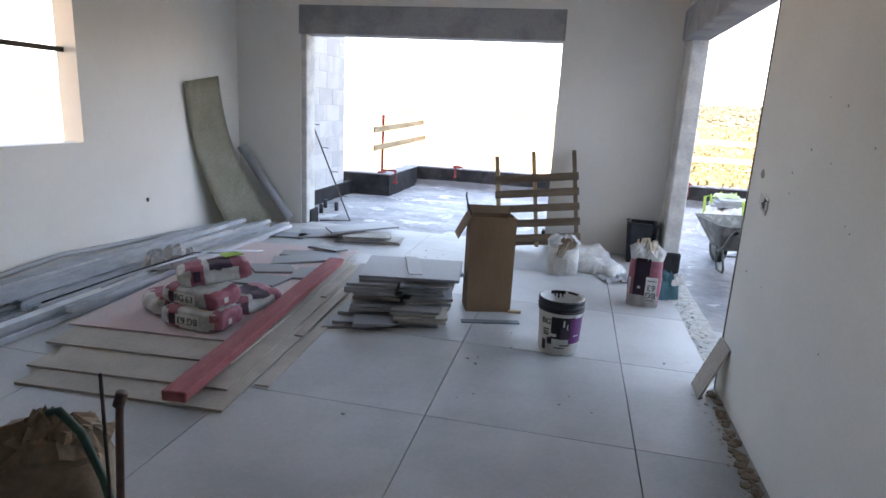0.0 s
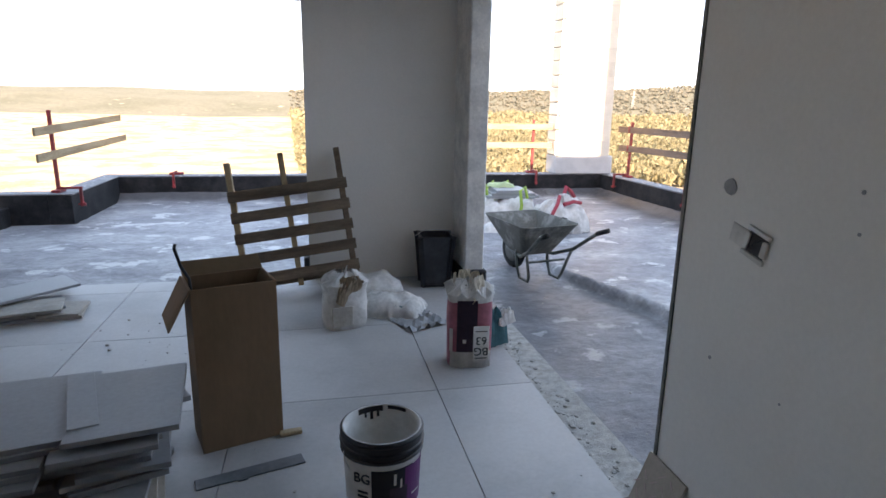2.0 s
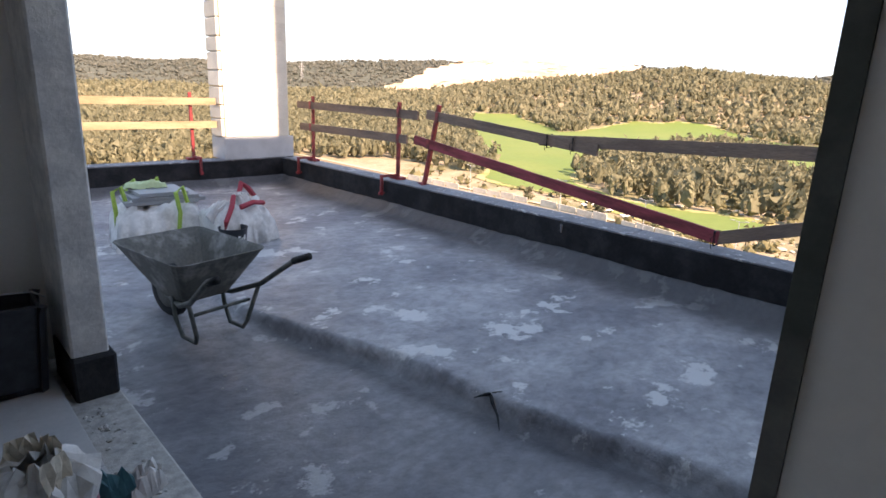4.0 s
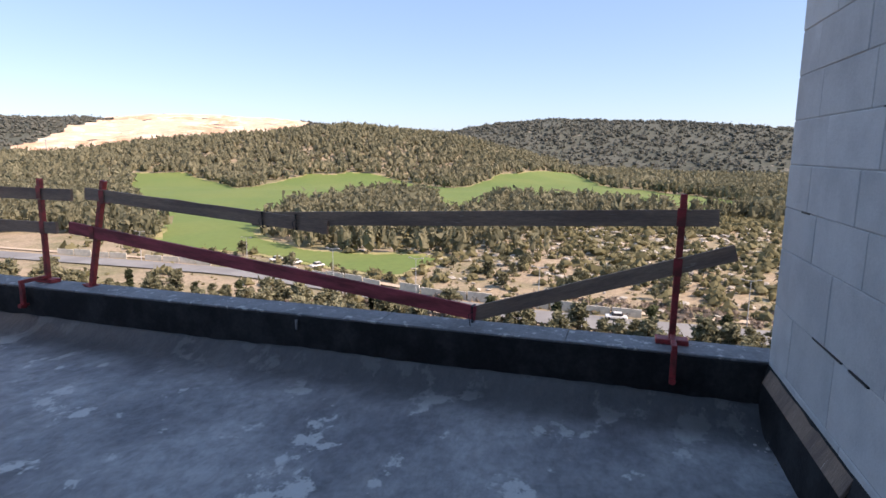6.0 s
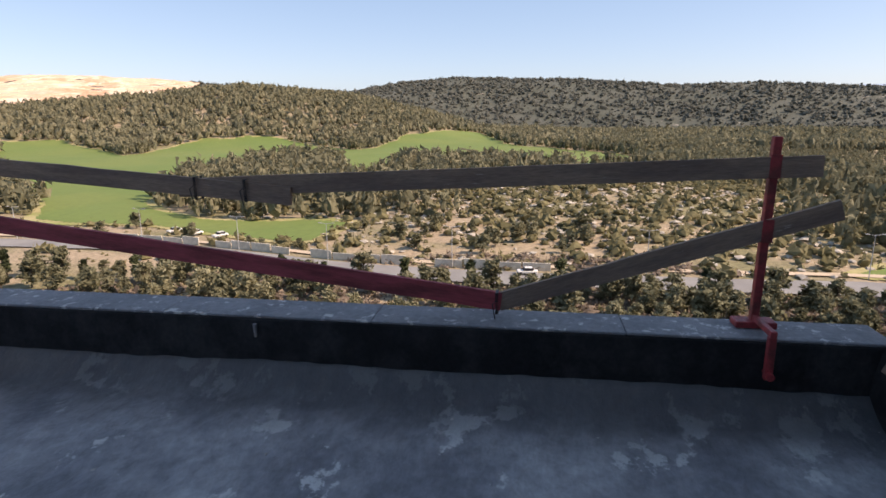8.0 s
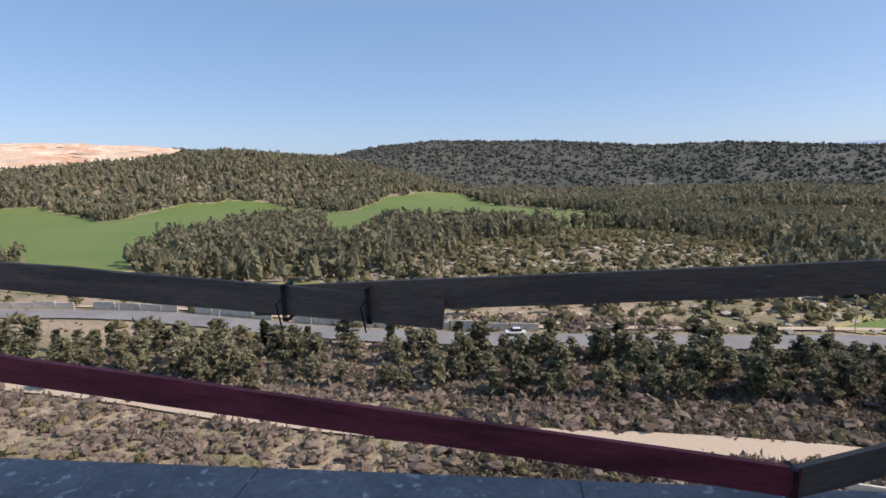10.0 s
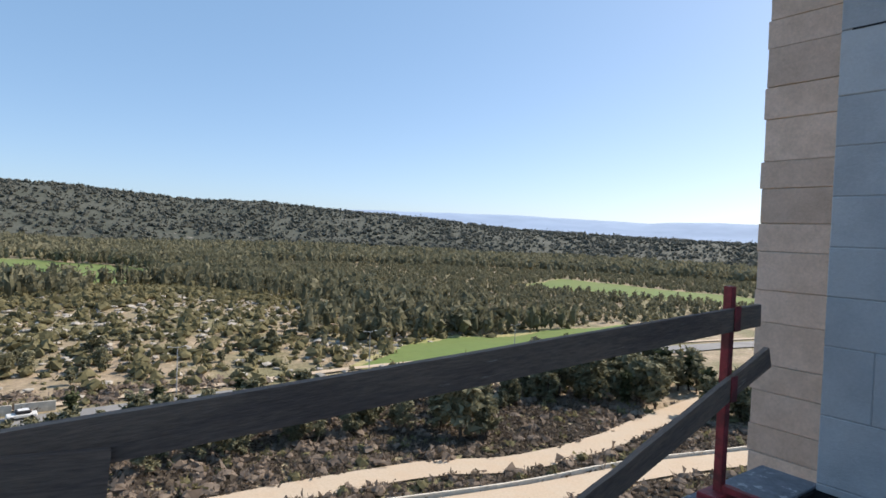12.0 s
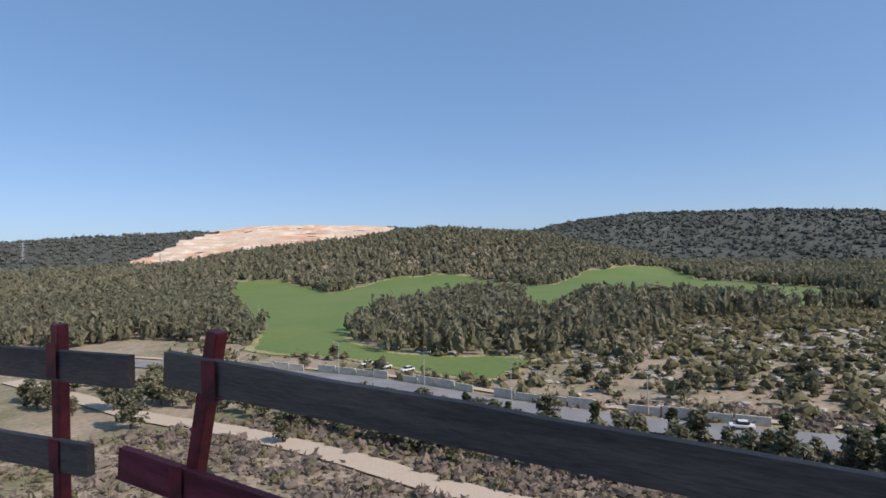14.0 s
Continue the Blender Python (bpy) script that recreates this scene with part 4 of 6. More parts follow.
crumbs("threshold_rubble", [(0.97 + rc.gauss(0, 0.05), rc.uniform(2.6, 5.5), -0.05) for _ in range(240)], 0.010, "rubble", "broken mortar crumbs along the tile edge", 4)
crumbs("terrace_rubble", [(rc.uniform(1.2, 4.8), rc.uniform(2.7, 10.5), -0.05) for _ in range(160)] + [(rc.uniform(-3, 0.5), rc.uniform(6.5, 10.5), -0.05) for _ in range(120)] + [(rc.uniform(2.6, 4.8), 2.60 + abs(rc.gauss(0, 0.06)), -0.03) for _ in range(70)], 0.007, "rubble", "small stones and crumbs on the terrace", 5)

# ---- things on the terrace ----
# wheelbarrow
wb = thing("wheelbarrow", pose(1.79, 6.02, -0.085, 0, 0, 11), "worn grey steel wheelbarrow crusted with dried mortar", "wheelbarrow")
bm = bmesh.new()
loops_ = []
for z, hx, ya, yb, rr in ((0.235, 0.16, 0.10, 0.42, 0.05), (0.38, 0.23, 0.0, 0.54, 0.06), (0.52, 0.295, -0.10, 0.66, 0.07), (0.535, 0.307, -0.112, 0.672, 0.07)):
    ring = []
    for cx, cy, a0 in ((hx - rr, yb - rr, 0), (-hx + rr, yb - rr, 90), (-hx + rr, ya + rr, 180), (hx - rr, ya + rr, 270)):
        for q in range(4):
            a = radians(a0 + 30 * q)
            ring.append(bm.verts.new((cx + rr * math.cos(a), cy + rr * math.sin(a), z - 0.05 * max(0, (cy - 0.3)) * -0.6)))
    loops_.append(ring)
for r0, r1 in zip(loops_[:-1], loops_[1:]):
    for i in range(16):
        bm.faces.new((r0[i], r0[(i + 1) % 16], r1[(i + 1) % 16], r1[i]))
bm.faces.new(loops_[0])
bmesh.ops.recalc_face_normals(bm, faces=bm.faces)
bmesh.ops.solidify(bm, geom=list(bm.faces), thickness=0.006)
part("tray", bm, "barrow_steel", wb, smooth=False)
part("mortar_crust", jitter(bm_sack(0.26, 0.30, 0.05, 2.9, 8, crease=0.03), 0.02, 9), "rubble", wb, at=pose(0, 0.28, 0.25))
for s in (-1, 1):
    part("handle", bm_tube([(0.305 * s, -0.47, 0.545), (0.29 * s, -0.36, 0.50), (0.24 * s, -0.10, 0.31), (0.18 * s, 0.12, 0.222), (0.09 * s, 0.46, 0.21), (0.06 * s, 0.57, 0.20)], 0.017, 9), "barrow_frame", wb, smooth=True)
    part("grip", bm_tube([(0.307 * s, -0.49, 0.553), (0.285 * s, -0.37, 0.505)], 0.022, 10), "rubber", wb, smooth=True)
    part("leg", bm_tube([(0.24 * s, -0.08, 0.30), (0.175 * s, -0.03, 0.06), (0.165 * s, 0.0, 0.012), (0.165 * s, 0.14, 0.012), (0.17 * s, 0.20, 0.12), (0.17 * s, 0.22, 0.26)], 0.014, 8), "barrow_frame", wb, smooth=True)
part("crossbar", bm_tube([(-0.2, -0.03, 0.20), (0.2, -0.03, 0.20)], 0.011, 7), "barrow_frame", wb, smooth=True)
wh = part("wheel", bm_lathe([(0.03, -0.03), (0.12, -0.035), (0.125, 0.0), (0.12, 0.035), (0.03, 0.03)], 24), "barrow_steel", wb, smooth=True, at=pose(0, 0.55, 0.185, 0, 90, 0))
part("tyre", bm_lathe([(0.125, -0.035), (0.165, -0.04), (0.185, -0.02), (0.185, 0.02), (0.165, 0.04), (0.125, 0.035)], 24), "rubber", wh, smooth=True)

# bulk bag with boards, striped bag, small pail
bg_ = thing("bulk_bag", pose(2.20, 8.42, -0.06, 0, 0, -8), "sagging white bulk bag with lime straps and blue-grey boards", "bag")
part("bag", jitter(bm_sack(0.78, 0.70, 0.44, 4.4, 12, puff=0.28, crease=0.07), 0.035, 6), "sack_white", bg_, smooth=True)
part("skirt", jitter(bm_sack(0.95, 0.40, 0.16, 5.4, 10, crease=0.06), 0.03, 8), "sack_white", bg_, at=pose(0.12, -0.30, 0.0))
for k in range(3):
    part("board", bm_box(-0.30 + 0.05 * k, 0.32 - 0.1 * (k == 2), -0.20, 0.22, 0, 0.035, 0.003), "cut_tile", bg_, at=pose(0.02, 0.0, 0.40 + 0.037 * k, 0, 0, 3 * k))
part("board", bm_box(-0.1, 0.12, -0.18, 0.2, 0, 0.035, 0.003), "cut_tile", bg_, at=pose(0.27, 0.02, 0.405, 0, 0, 8))
for x, y, a in ((-0.36, -0.1, -14), (-0.2, 0.28, 8), (0.12, -0.32, 4), (0.02, 0.3, 20)):
    part("strap", jitter(bm_tube([(0, 0, 0.12), (0.02, -0.02, 0.34), (0.0, 0.0, 0.52), (0.07, 0.03, 0.56), (0.10, 0.02, 0.42)], 0.020, 5), 0.01, 12, a), "green", bg_, at=pose(x, y, 0.0, 0, 0, a))
part("cloth", jitter(bm_sack(0.36, 0.16, 0.06, 1.4, 8, crease=0.03), 0.015, 11), "lime_sheet", bg_, at=pose(-0.06, 0.12, 0.51))
rb_ = thing("striped_bag", pose(2.80, 8.02, -0.06, 0, 0, 14), "slumped white bag with red bands and handles", "bag")
part("bag", jitter(bm_sack(0.68, 0.50, 0.40, 8.8, 11, puff=0.3, crease=0.07), 0.035, 7), "sack_white", rb_, smooth=True)
part("ear", jitter(bm_sack(0.26, 0.16, 0.26, 3.8, 8, puff=0.6, crease=0.05), 0.03, 10), "sack_white", rb_, at=pose(0.10, 0.06, 0.26, 10, -30, 20))
part("ear", jitter(bm_sack(0.24, 0.14, 0.20, 4.8, 8, puff=0.6, crease=0.05), 0.03, 10), "sack_white", rb_, at=pose(-0.26, -0.02, 0.24, 10, 35, -10))
for pts in ([(-0.30, -0.20, 0.12), (-0.27, -0.20, 0.27), (-0.17, -0.15, 0.38), (-0.09, -0.08, 0.47)], [(0.0, -0.02, 0.40), (0.10, 0.04, 0.56), (0.19, 0.05, 0.50), (0.27, 0.0, 0.36)], [(-0.08, -0.16, 0.38), (0.06, -0.18, 0.41), (0.20, -0.14, 0.38)]):
    part("strap", jitter(bm_tube(pts, 0.026, 6), 0.008, 12), "red_cloth", rb_)
pb = thing("small_pail", pose(2.62, 7.70, -0.06), "small black pail with white printed marks", "pail")
part("body", bm_lathe([(0.0, 0.003), (0.10, 0.0), (0.125, 0.22), (0.132, 0.235), (0.124, 0.235), (0.10, 0.02), (0.0, 0.02)], 24), "black_plastic", pb, smooth=True)
for k in range(6):
    part("mark", curved_patch(0.118, 0.121, 225 + 14 * k, 235 + 14 * k, 0.13, 0.155 + 0.02 * (k % 2), 3), "white_plastic", pb)


# ---- guard rails: clamps, posts and planks ----
def clamp_post(x, y, top, lean=0.0, arm="x", steel="red_steel", post=True, side=-1):
    """A red parapet clamp with a square post. side: which way the hook hangs."""
    ob = thing("guard_post", pose(x, y, 0, 0, 0, 0 if arm == "x" else 90), "red steel clamp post on the parapet", "guard post", "guard posts")
    if post:
        part("post", bm_box(-0.02, 0.02, -0.02, 0.02, ZC + 0.002, top, 0.003), steel, ob)
        if lean:
            ob.children[0].matrix_basis = pose(0, -math.tan(radians(-lean)) * ZC, 0, lean, 0, 0)
    part("plate", bm_box(-0.05, 0.05, -0.10, 0.10, ZC + 0.001, ZC + 0.035, 0.004), steel, ob)
    part("bar", bm_box(min(0, side * 0.27), max(0, side * 0.27), -0.015, 0.015, ZC + 0.036, ZC + 0.066, 0.003), steel, ob)
    part("hook", bm_box(side * 0.25 - 0.016, side * 0.25 + 0.016, -0.018, 0.018, 0.155, ZC + 0.036, 0.003), steel, ob)
    part("screw", bm_tube([(side * 0.25, 0, 0.18), (side * 0.205, 0, 0.18)], 0.011, 8), steel, ob)
    part("knob", bm_tube([(side * 0.29, 0, 0.18), (side * 0.255, 0, 0.18)], 0.02, 8), steel, ob)
    return ob


def plank(p, q, height, material, label, thick=0.026, roll=0.0):
    a, b_ = Vector(p), Vector(q)
    d = b_ - a
    yaw = math.degrees(math.atan2(-d.x, d.y))
    ob = thing("guard_plank", pose(*a, 0, 0, yaw) @ pose(0, 0, 0, math.degrees(math.asin(d.z / d.length)), roll, 0), label, "plank", "guard planks")
    n = 12
    bm = bmesh.new()
    prev = None
    for k in range(n + 1):
        y = d.length * k / n
        ring = []
        for sx, sz in ((-1, -1), (1, -1), (1, 1), (-1, 1)):
            w = Vector((0.004 * noise.noise(Vector((k * 0.7, sx, p[1]))), 0, 0.004 * noise.noise(Vector((k * 0.9, sz * 3, p[1] + 5)))))
            ring.append(bm.verts.new(Vector((sx * thick / 2, y, sz * height / 2)) + w))
        if prev:
            for i in range(4):
                bm.faces.new((prev[i], prev[(i + 1) % 4], ring[(i + 1) % 4], ring[i]))
        else:
            bm.faces.new(ring[::-1])
        prev = ring
    bm.faces.new(prev)
    part("board", bm, material, ob)
    return ob


def wrap(x, y, z, h):
    ob = thing("wire_tie", pose(x, y, z), "dark twisted wire tying two planks", "wire tie", "wire ties")
    bm = bmesh.new()
    for k in range(3):
        o = 0.006 * k
        bm_tube([(-0.034, o, -h), (-0.036, o + 0.003, h), (0.034, o, h), (0.034, o, -h), (-0.034, o, -h)], 0.003, 5, bm)
    part("loop", bm, "ink", ob)
    part("tail", bm_tube([(-0.035, 0.01, h * 0.3), (-0.05, 0.03, 0.0), (-0.042, 0.015, -h - 0.03)], 0.0028, 5), "ink", ob)


PX = 5.075
for y, top, lean in ((3.10, 1.30, 0.6), (8.40, 1.27, 0.8), (10.42, 1.27, 1.0)):
    clamp_post(PX - 0.015, y, top, lean)
gp = thing("leaning_post", pose(5.062, 7.895, ZC + 0.002, 13.5, 0, 0), "leaning red painted guard post on the coping", "guard post", "guard posts")
part("post", bm_box(-0.022, 0.022, -0.022, 0.022, 0, 0.955, 0.003), "red_steel", gp)
part("foot", bm_box(-0.05, 0.05, -0.06, 0.06, -0.004, 0.008, 0.002), "red_steel", gp)
plank((5.035, 7.848, 1.156), (5.035, 5.548, 0.976), 0.100, "old_wood", "weathered grey guard plank with nail marks")
plank((5.062, 6.22, 1.008), (5.028, 2.884, 1.164), 0.102, "old_wood", "long weathered brown guard plank")
plank((5.03, 8.05, 0.855), (5.03, 4.395, 0.425), 0.10, "red_wood", "sloping red painted guard plank")
plank((5.032, 4.41, 0.42), (5.030, 2.772, 0.956), 0.098, "old_wood", "sloping weathered guard plank")
plank((5.035, 10.80, 1.14), (5.035, 8.005, 1.137), 0.10, "old_wood", "weathered guard plank near the column")
plank((5.03, 10.72, 0.825), (5.03, 8.20, 0.843), 0.10, "old_wood", "weathered guard plank near the column")
wrap(5.045, 6.088, 1.012, 0.062)
wrap(5.045, 5.795, 1.004, 0.060)
wrap(5.03, 4.41, 0.42, 0.058)
for y, z in ((3.10, 1.16), (3.10, 0.845), (7.66, 1.135), (7.80, 0.825), (8.36, 1.156), (8.36, 0.842), (10.42, 1.143), (10.42, 0.827)):
    ob = thing("plank_cleat", pose(5.03, y, z), "red steel bracket holding a guard plank", "bracket", "plank brackets")
    part("cleat", bm_box(-0.019, 0.045, -0.028, 0.028, -0.058, -0.053, 0.001), "red_steel", ob)
    part("cheek", bm_box(-0.0185, -0.0145, -0.026, 0.026, -0.053, 0.056, 0.001), "red_steel", ob)
NY = YN + 0.20
for x in (3.60, 2.05):
    clamp_post(x, NY, 1.27, 0.0, "y")
clamp_post(-2.38, NY, 1.0, 0.0, "y", post=False)
for z in (0.83, 1.15):
    plank((3.94, NY - 0.04, z), (1.85, NY - 0.04, z), 0.095, "pale_wood", "sunlit pale guard plank on the north parapet")
clamp_post(-3.38, 9.32, 1.34, 0.0, "x", side=1)
plank((-3.345, 8.75, 1.10), (-3.345, 12.0, 1.19), 0.10, "pale_wood", "pale guard plank above the short parapet")
plank((-3.345, 8.75, 0.80), (-3.345, 12.2, 0.86), 0.10, "pale_wood", "pale guard plank above the short parapet")

# leaning steel bar, hooked
ob = thing("steel_bar", pose(0, 0, 0), "thin dark reinforcing bar leaning on the block wall", "bar")
part("bar", bm_tube([(-3.87, 7.40, 1.29), (-3.40, 7.03, 0.61), (-2.94, 6.66, -0.035), (-3.30, 6.50, -0.035)], 0.011, 8), "rebar", ob, smooth=True)
for k in range(4):
    part("stirrup", bm_tube([(-3.80 + 0.22 * k, 7.345 - 0.175 * k, 1.19 - 0.31 * k), (-3.72 + 0.22 * k, 7.40 - 0.175 * k, 1.18 - 0.31 * k)], 0.006, 6), "rebar", ob)
for x, y in ((-3.55, 7.1), (-3.42, 7.35), (-3.66, 7.5)):
    ob = thing("pipe_stub", pose(x, y, -0.06), "short black pipe stub rising from the terrace", "pipe", "pipe stubs")
    part("pipe", bm_tube([(0, 0, 0), (0, 0, 0.14)], 0.03, 12), "black_plastic", ob, smooth=True)
# drip spout under the coping, plank at the wall foot, membrane tear
ob = thing("drip_spout", pose(XC - 0.018, 5.728, 0.22), "small pale mortar drip under the coping", "drip")
part("drip", bm_tube([(0, 0, 0), (0.0, 0, 0.075)], 0, 7, radii=[0.007, 0.013]), "coping", ob)
ob = thing("foot_board", pose(XC, YS, 0, 0, 0, 2.06) @ pose(-0.66, 0.030, 0.222, -64, 0, 0), "weathered board leaning on the wall upstand", "board")
part("board", jitter(bm_box(-0.62, 0.60, -0.118, 0.0, 0, 0.016, 0.002), 0.003, 5), "old_wood", ob, at=pose(0, 0, 0))
ob = thing("membrane_tear", pose(2.50, 4.36, -0.088, 10, 0, -35), "curled black tear in the terrace membrane", "tear")
for pts, wid in ((((0.0, 0.085, 0.012), (-0.006, 0.02, 0.012), (0.004, -0.06, 0.0), (-0.003, -0.15, -0.018)), (0.009, 0.011, 0.007, 0.002)),
                 (((-0.09, 0.075, 0.006), (-0.03, 0.088, 0.014), (0.05, 0.092, 0.014), (0.14, 0.070, 0.004)), (0.003, 0.009, 0.010, 0.003))):
    part("flap", jitter(bm_tube(pts, 0, 6, radii=list(wid)), 0.006, 30), "bitumen", ob)

# ---- the valley: one sheet of ground out to the horizon ----
EYE_X, EYE_Y = 4.0, 5.5
BASE = -32.0
FRONT = ((-180, -1.5), (0, -1.2), (28, -1.0), (40, -0.9), (46, 0.0), (55, 0.95), (64, 1.75), (73.5, 1.2), (80, -0.2), (86, -2.0), (95, -2.2), (110, -2.1), (130, -2.2), (155, -2.4), (180, -2.4))
BACK = ((-180, 0.5), (0, 1.0), (28, 1.5), (33, 1.85), (44, 2.3), (47, 2.6), (53, 2.7), (59.4, 2.3), (64, 1.9), (70, 1.6), (73.6, 1.6), (77, 2.3), (83, 2.85), (93, 2.65), (98.6, 2.25), (103, 1.95), (109, 2.05), (113, 1.85), (117, 1.6), (121, 1.35), (124, 1.15), (130, 0.7), (135, 0.35), (145, 0.1), (155, -0.1), (180, -0.2))
FAR = ((-180, 0.3), (0, 0.6), (60, 0.9), (100, 1.3), (112, 1.6), (117, 1.75), (124, 1.78), (133, 1.82), (139, 1.6), (145, 1.45), (150, 1.65), (155, 1.6), (180, 1.4))


def along(table, az):
    return np.interp(az, [a for a, _ in table], [e for _, e in table])


def waves(x, y, scale, seed):
    """A cheap smooth unevenness, from -1 to 1."""
    rng = np.random.RandomState(seed)
    out = np.zeros_like(x, dtype=float)
    for k in range(7):
        a, p, f = rng.rand() * 6.283, rng.rand() * 6.283, scale * (0.6 + 1.6 * rng.rand())
        out += np.sin((x * math.cos(a) + y * math.sin(a)) * f + p + 1.3 * np.sin((y * math.cos(a) - x * math.sin(a)) * f * 0.7 + p))
    return out / 5.0


def ground_z(x, y):
    x, y = np.asarray(x, float), np.asarray(y, float)
    dx, dy = x - EYE_X, y - EYE_Y
    r, az = np.hypot(dx, dy), np.degrees(np.arctan2(dx, dy))
    top1 = 1.5 + 900 * np.tan(np.radians(along(FRONT, az)))
    top2 = 1.5 + 1700 * np.tan(np.radians(along(BACK, az)))
    top3 = 1.5 + 4100 * np.tan(np.radians(along(FAR, az)))
    s = lambda a, b: np.clip((r - a) / (b - a), 0, 1) ** 2 * (3 - 2 * np.clip((r - a) / (b - a), 0, 1))
    z = BASE + (top1 - BASE) * s(540, 900)
    dip = np.minimum(top1, top2) - 18
    z = z + (dip - top1) * s(900, 1080)
    z = z + (top2 - dip) * s(1080, 1700)
    z = z - 25 * s(1700, 2100) + (top3 - top2 + 25) * s(2900, 4100)
    z = z - 120 * s(4100, 4600)
    rough = np.clip((r - 30) / 150, 0, 1)
    z = z + rough * (0.35 * waves(x, y, 0.05, 1)) + np.clip((r - 520) / 400, 0, 1) * (3.2 * waves(x, y, 0.014, 2) + 1.2 * waves(x, y, 0.05, 3))
    # low rocky rise beyond the road
    z = z + 7.0 * np.exp(-(((x - 230) / 75) ** 2 + ((y + 25) / 70) ** 2))
    # the slope under the building
    z = z + 5.0 * np.clip((55 - r) / 40, 0, 1)
    return z


def inside(x, y, poly):
    x, y = np.asarray(x, float), np.asarray(y, float)
    hit = np.zeros(x.shape, bool)
    for (x0, y0), (x1, y1) in zip(poly, poly[1:] + poly[:1]):
        if y0 != y1:
            hit ^= ((y0 > y) != (y1 > y)) & (x < (x1 - x0) * (y - y0) / (y1 - y0) + x0)
    return hit


MEADOWS = [
    [(148, 60), (169, 161), (223, 209), (309, 312), (470, 470), (500, 430), (430, 315), (430, 180), (290, 185), (196, 140), (178, 112), (166, 58)],
    [(430, 315), (540, 320), (575, 262), (510, 146), (385, 128), (430, 180)],
    [(270, 86), (300, 82), (420, 84), (400, 34), (340, -28), (400, -95), (490, -58), (590, 22), (780, 66), (625, 138), (530, 148), (440, 150)],
]
MEADOW_B = [(128, -62), (140, -80), (152, -103), (150, -137), (147, -194), (138, -232), (126, -190), (124, -140), (124, -96)]
MEADOW_C = [(295, -280), (330, -350), (250, -352), (174, -360), (150, -325), (206, -288), (264, -270)]
ROAD = [(133, 260), (134, 180), (136, 110), (129, 74), (121, 45), (117, 11), (116, -29), (117, -64), (114, -110), (108, -160), (96, -220)]
TRACK = [(104, 190), (97, 150), (91, 120), (89, 90), (84, 62), (79, 42), (75, 12), (74, -15), (71, -41), (66, -54), (65, -72), (68, -92), (70, -118), (66, -150)]
TRACK_B = [(62, -30), (57, -50), (54, -69), (48, -90), (40, -120)]


def resample(points, step):
    pts = [Vector((*p, 0)) for p in points]
    pts = [pts[0] * 2 - pts[1]] + pts + [pts[-1] * 2 - pts[-2]]
    out = []
    for a, b, c, d in zip(pts, pts[1:], pts[2:], pts[3:]):
        n = max(2, int((c - b).length / step))
        for k in range(n):
            t = k / n
            out.append(0.5 * (2 * b + (c - a) * t + (2 * a - 5 * b + 4 * c - d) * t * t + (3 * b - a - 3 * c + d) * t ** 3))
    return out


def to_line(x, y, points):
    """Least distance from places to a line of points."""
    pts = np.array([(p.x, p.y) for p in resample(points, 4)])
    best = np.full(np.shape(x), 1e9)
    for px, py in pts:
        best = np.minimum(best, np.hypot(x - px, y - py))
    return best


def in_meadow(x, y):
    wx, wy = x + 5 * waves(x, y, 0.08, 8), y + 5 * waves(x, y, 0.08, 9)
    out = inside(wx, wy, MEADOW_B) | inside(wx, wy, MEADOW_C)
    for poly in MEADOWS:
        out |= inside(wx, wy, poly)
    return out


def fast_mesh(name, verts, tris, material, smooth=False):
    me = bpy.data.meshes.new(name)
    k = tris.shape[1]
    me.vertices.add(len(verts))
    me.vertices.foreach_set("co", np.ascontiguousarray(verts, np.float32).ravel())
    me.loops.add(tris.size)
    me.loops.foreach_set("vertex_index", np.ascontiguousarray(tris, np.int32).ravel())
    me.polygons.add(len(tris))
    me.polygons.foreach_set("loop_start", np.arange(0, tris.size, k, dtype=np.int32))
    me.polygons.foreach_set("use_smooth", np.full(len(tris), smooth))
    me.update(calc_edges=True)
    me.materials.append(material)
    return me


def polar(r, az):
    rad = np.radians(az)
    return EYE_X + r * np.sin(rad), EYE_Y + r * np.cos(rad)


def polar_sheet(name, rs, azs, material, keep=None, lift=0.0, closed=False):
    R, A = np.meshgrid(rs, azs, indexing="ij")
    x, y = polar(R, A)
    v = np.stack([x, y, ground_z(x, y) + lift], -1).reshape(-1, 3)
    n = len(azs)
    i, j = np.meshgrid(np.arange(len(rs) - 1), np.arange(n if closed else n - 1), indexing="ij")
    j2 = (j + 1) % n
    q = np.stack([i * n + j, i * n + j2, (i + 1) * n + j2, (i + 1) * n + j], -1).reshape(-1, 4)
    if keep is not None:
        c = v[q].mean(1)
        q = q[keep(c[:, 0], c[:, 1])]
        used, inv = np.unique(q, return_inverse=True)
        v, q = v[used], inv.reshape(-1, 4)
    return fast_mesh(name, v, q, material, True)


M["soil"] = mat("soil", (0.38, 0.295, 0.20), 0.95, vary=0.4, coarse=0.05, fine=0.9, bump=0.7, second=(0.21, 0.19, 0.10), spread=(0.42, 0.6), third=(0.60, 0.52, 0.40), third_scale=0.22, third_at=(0.62, 0.70), bumpdist=0.5)
M["meadow"] = mat("meadow", (0.118, 0.178, 0.042), 0.9, vary=0.14, coarse=0.02, fine=0.4, bump=0.2, second=(0.145, 0.192, 0.05), bumpdist=0.2)
M["dirt"] = mat("dirt", (0.50, 0.405, 0.30), 0.95, vary=0.15, coarse=0.3, fine=3, bump=0.3, second=(0.50, 0.39, 0.28), bumpdist=0.1)
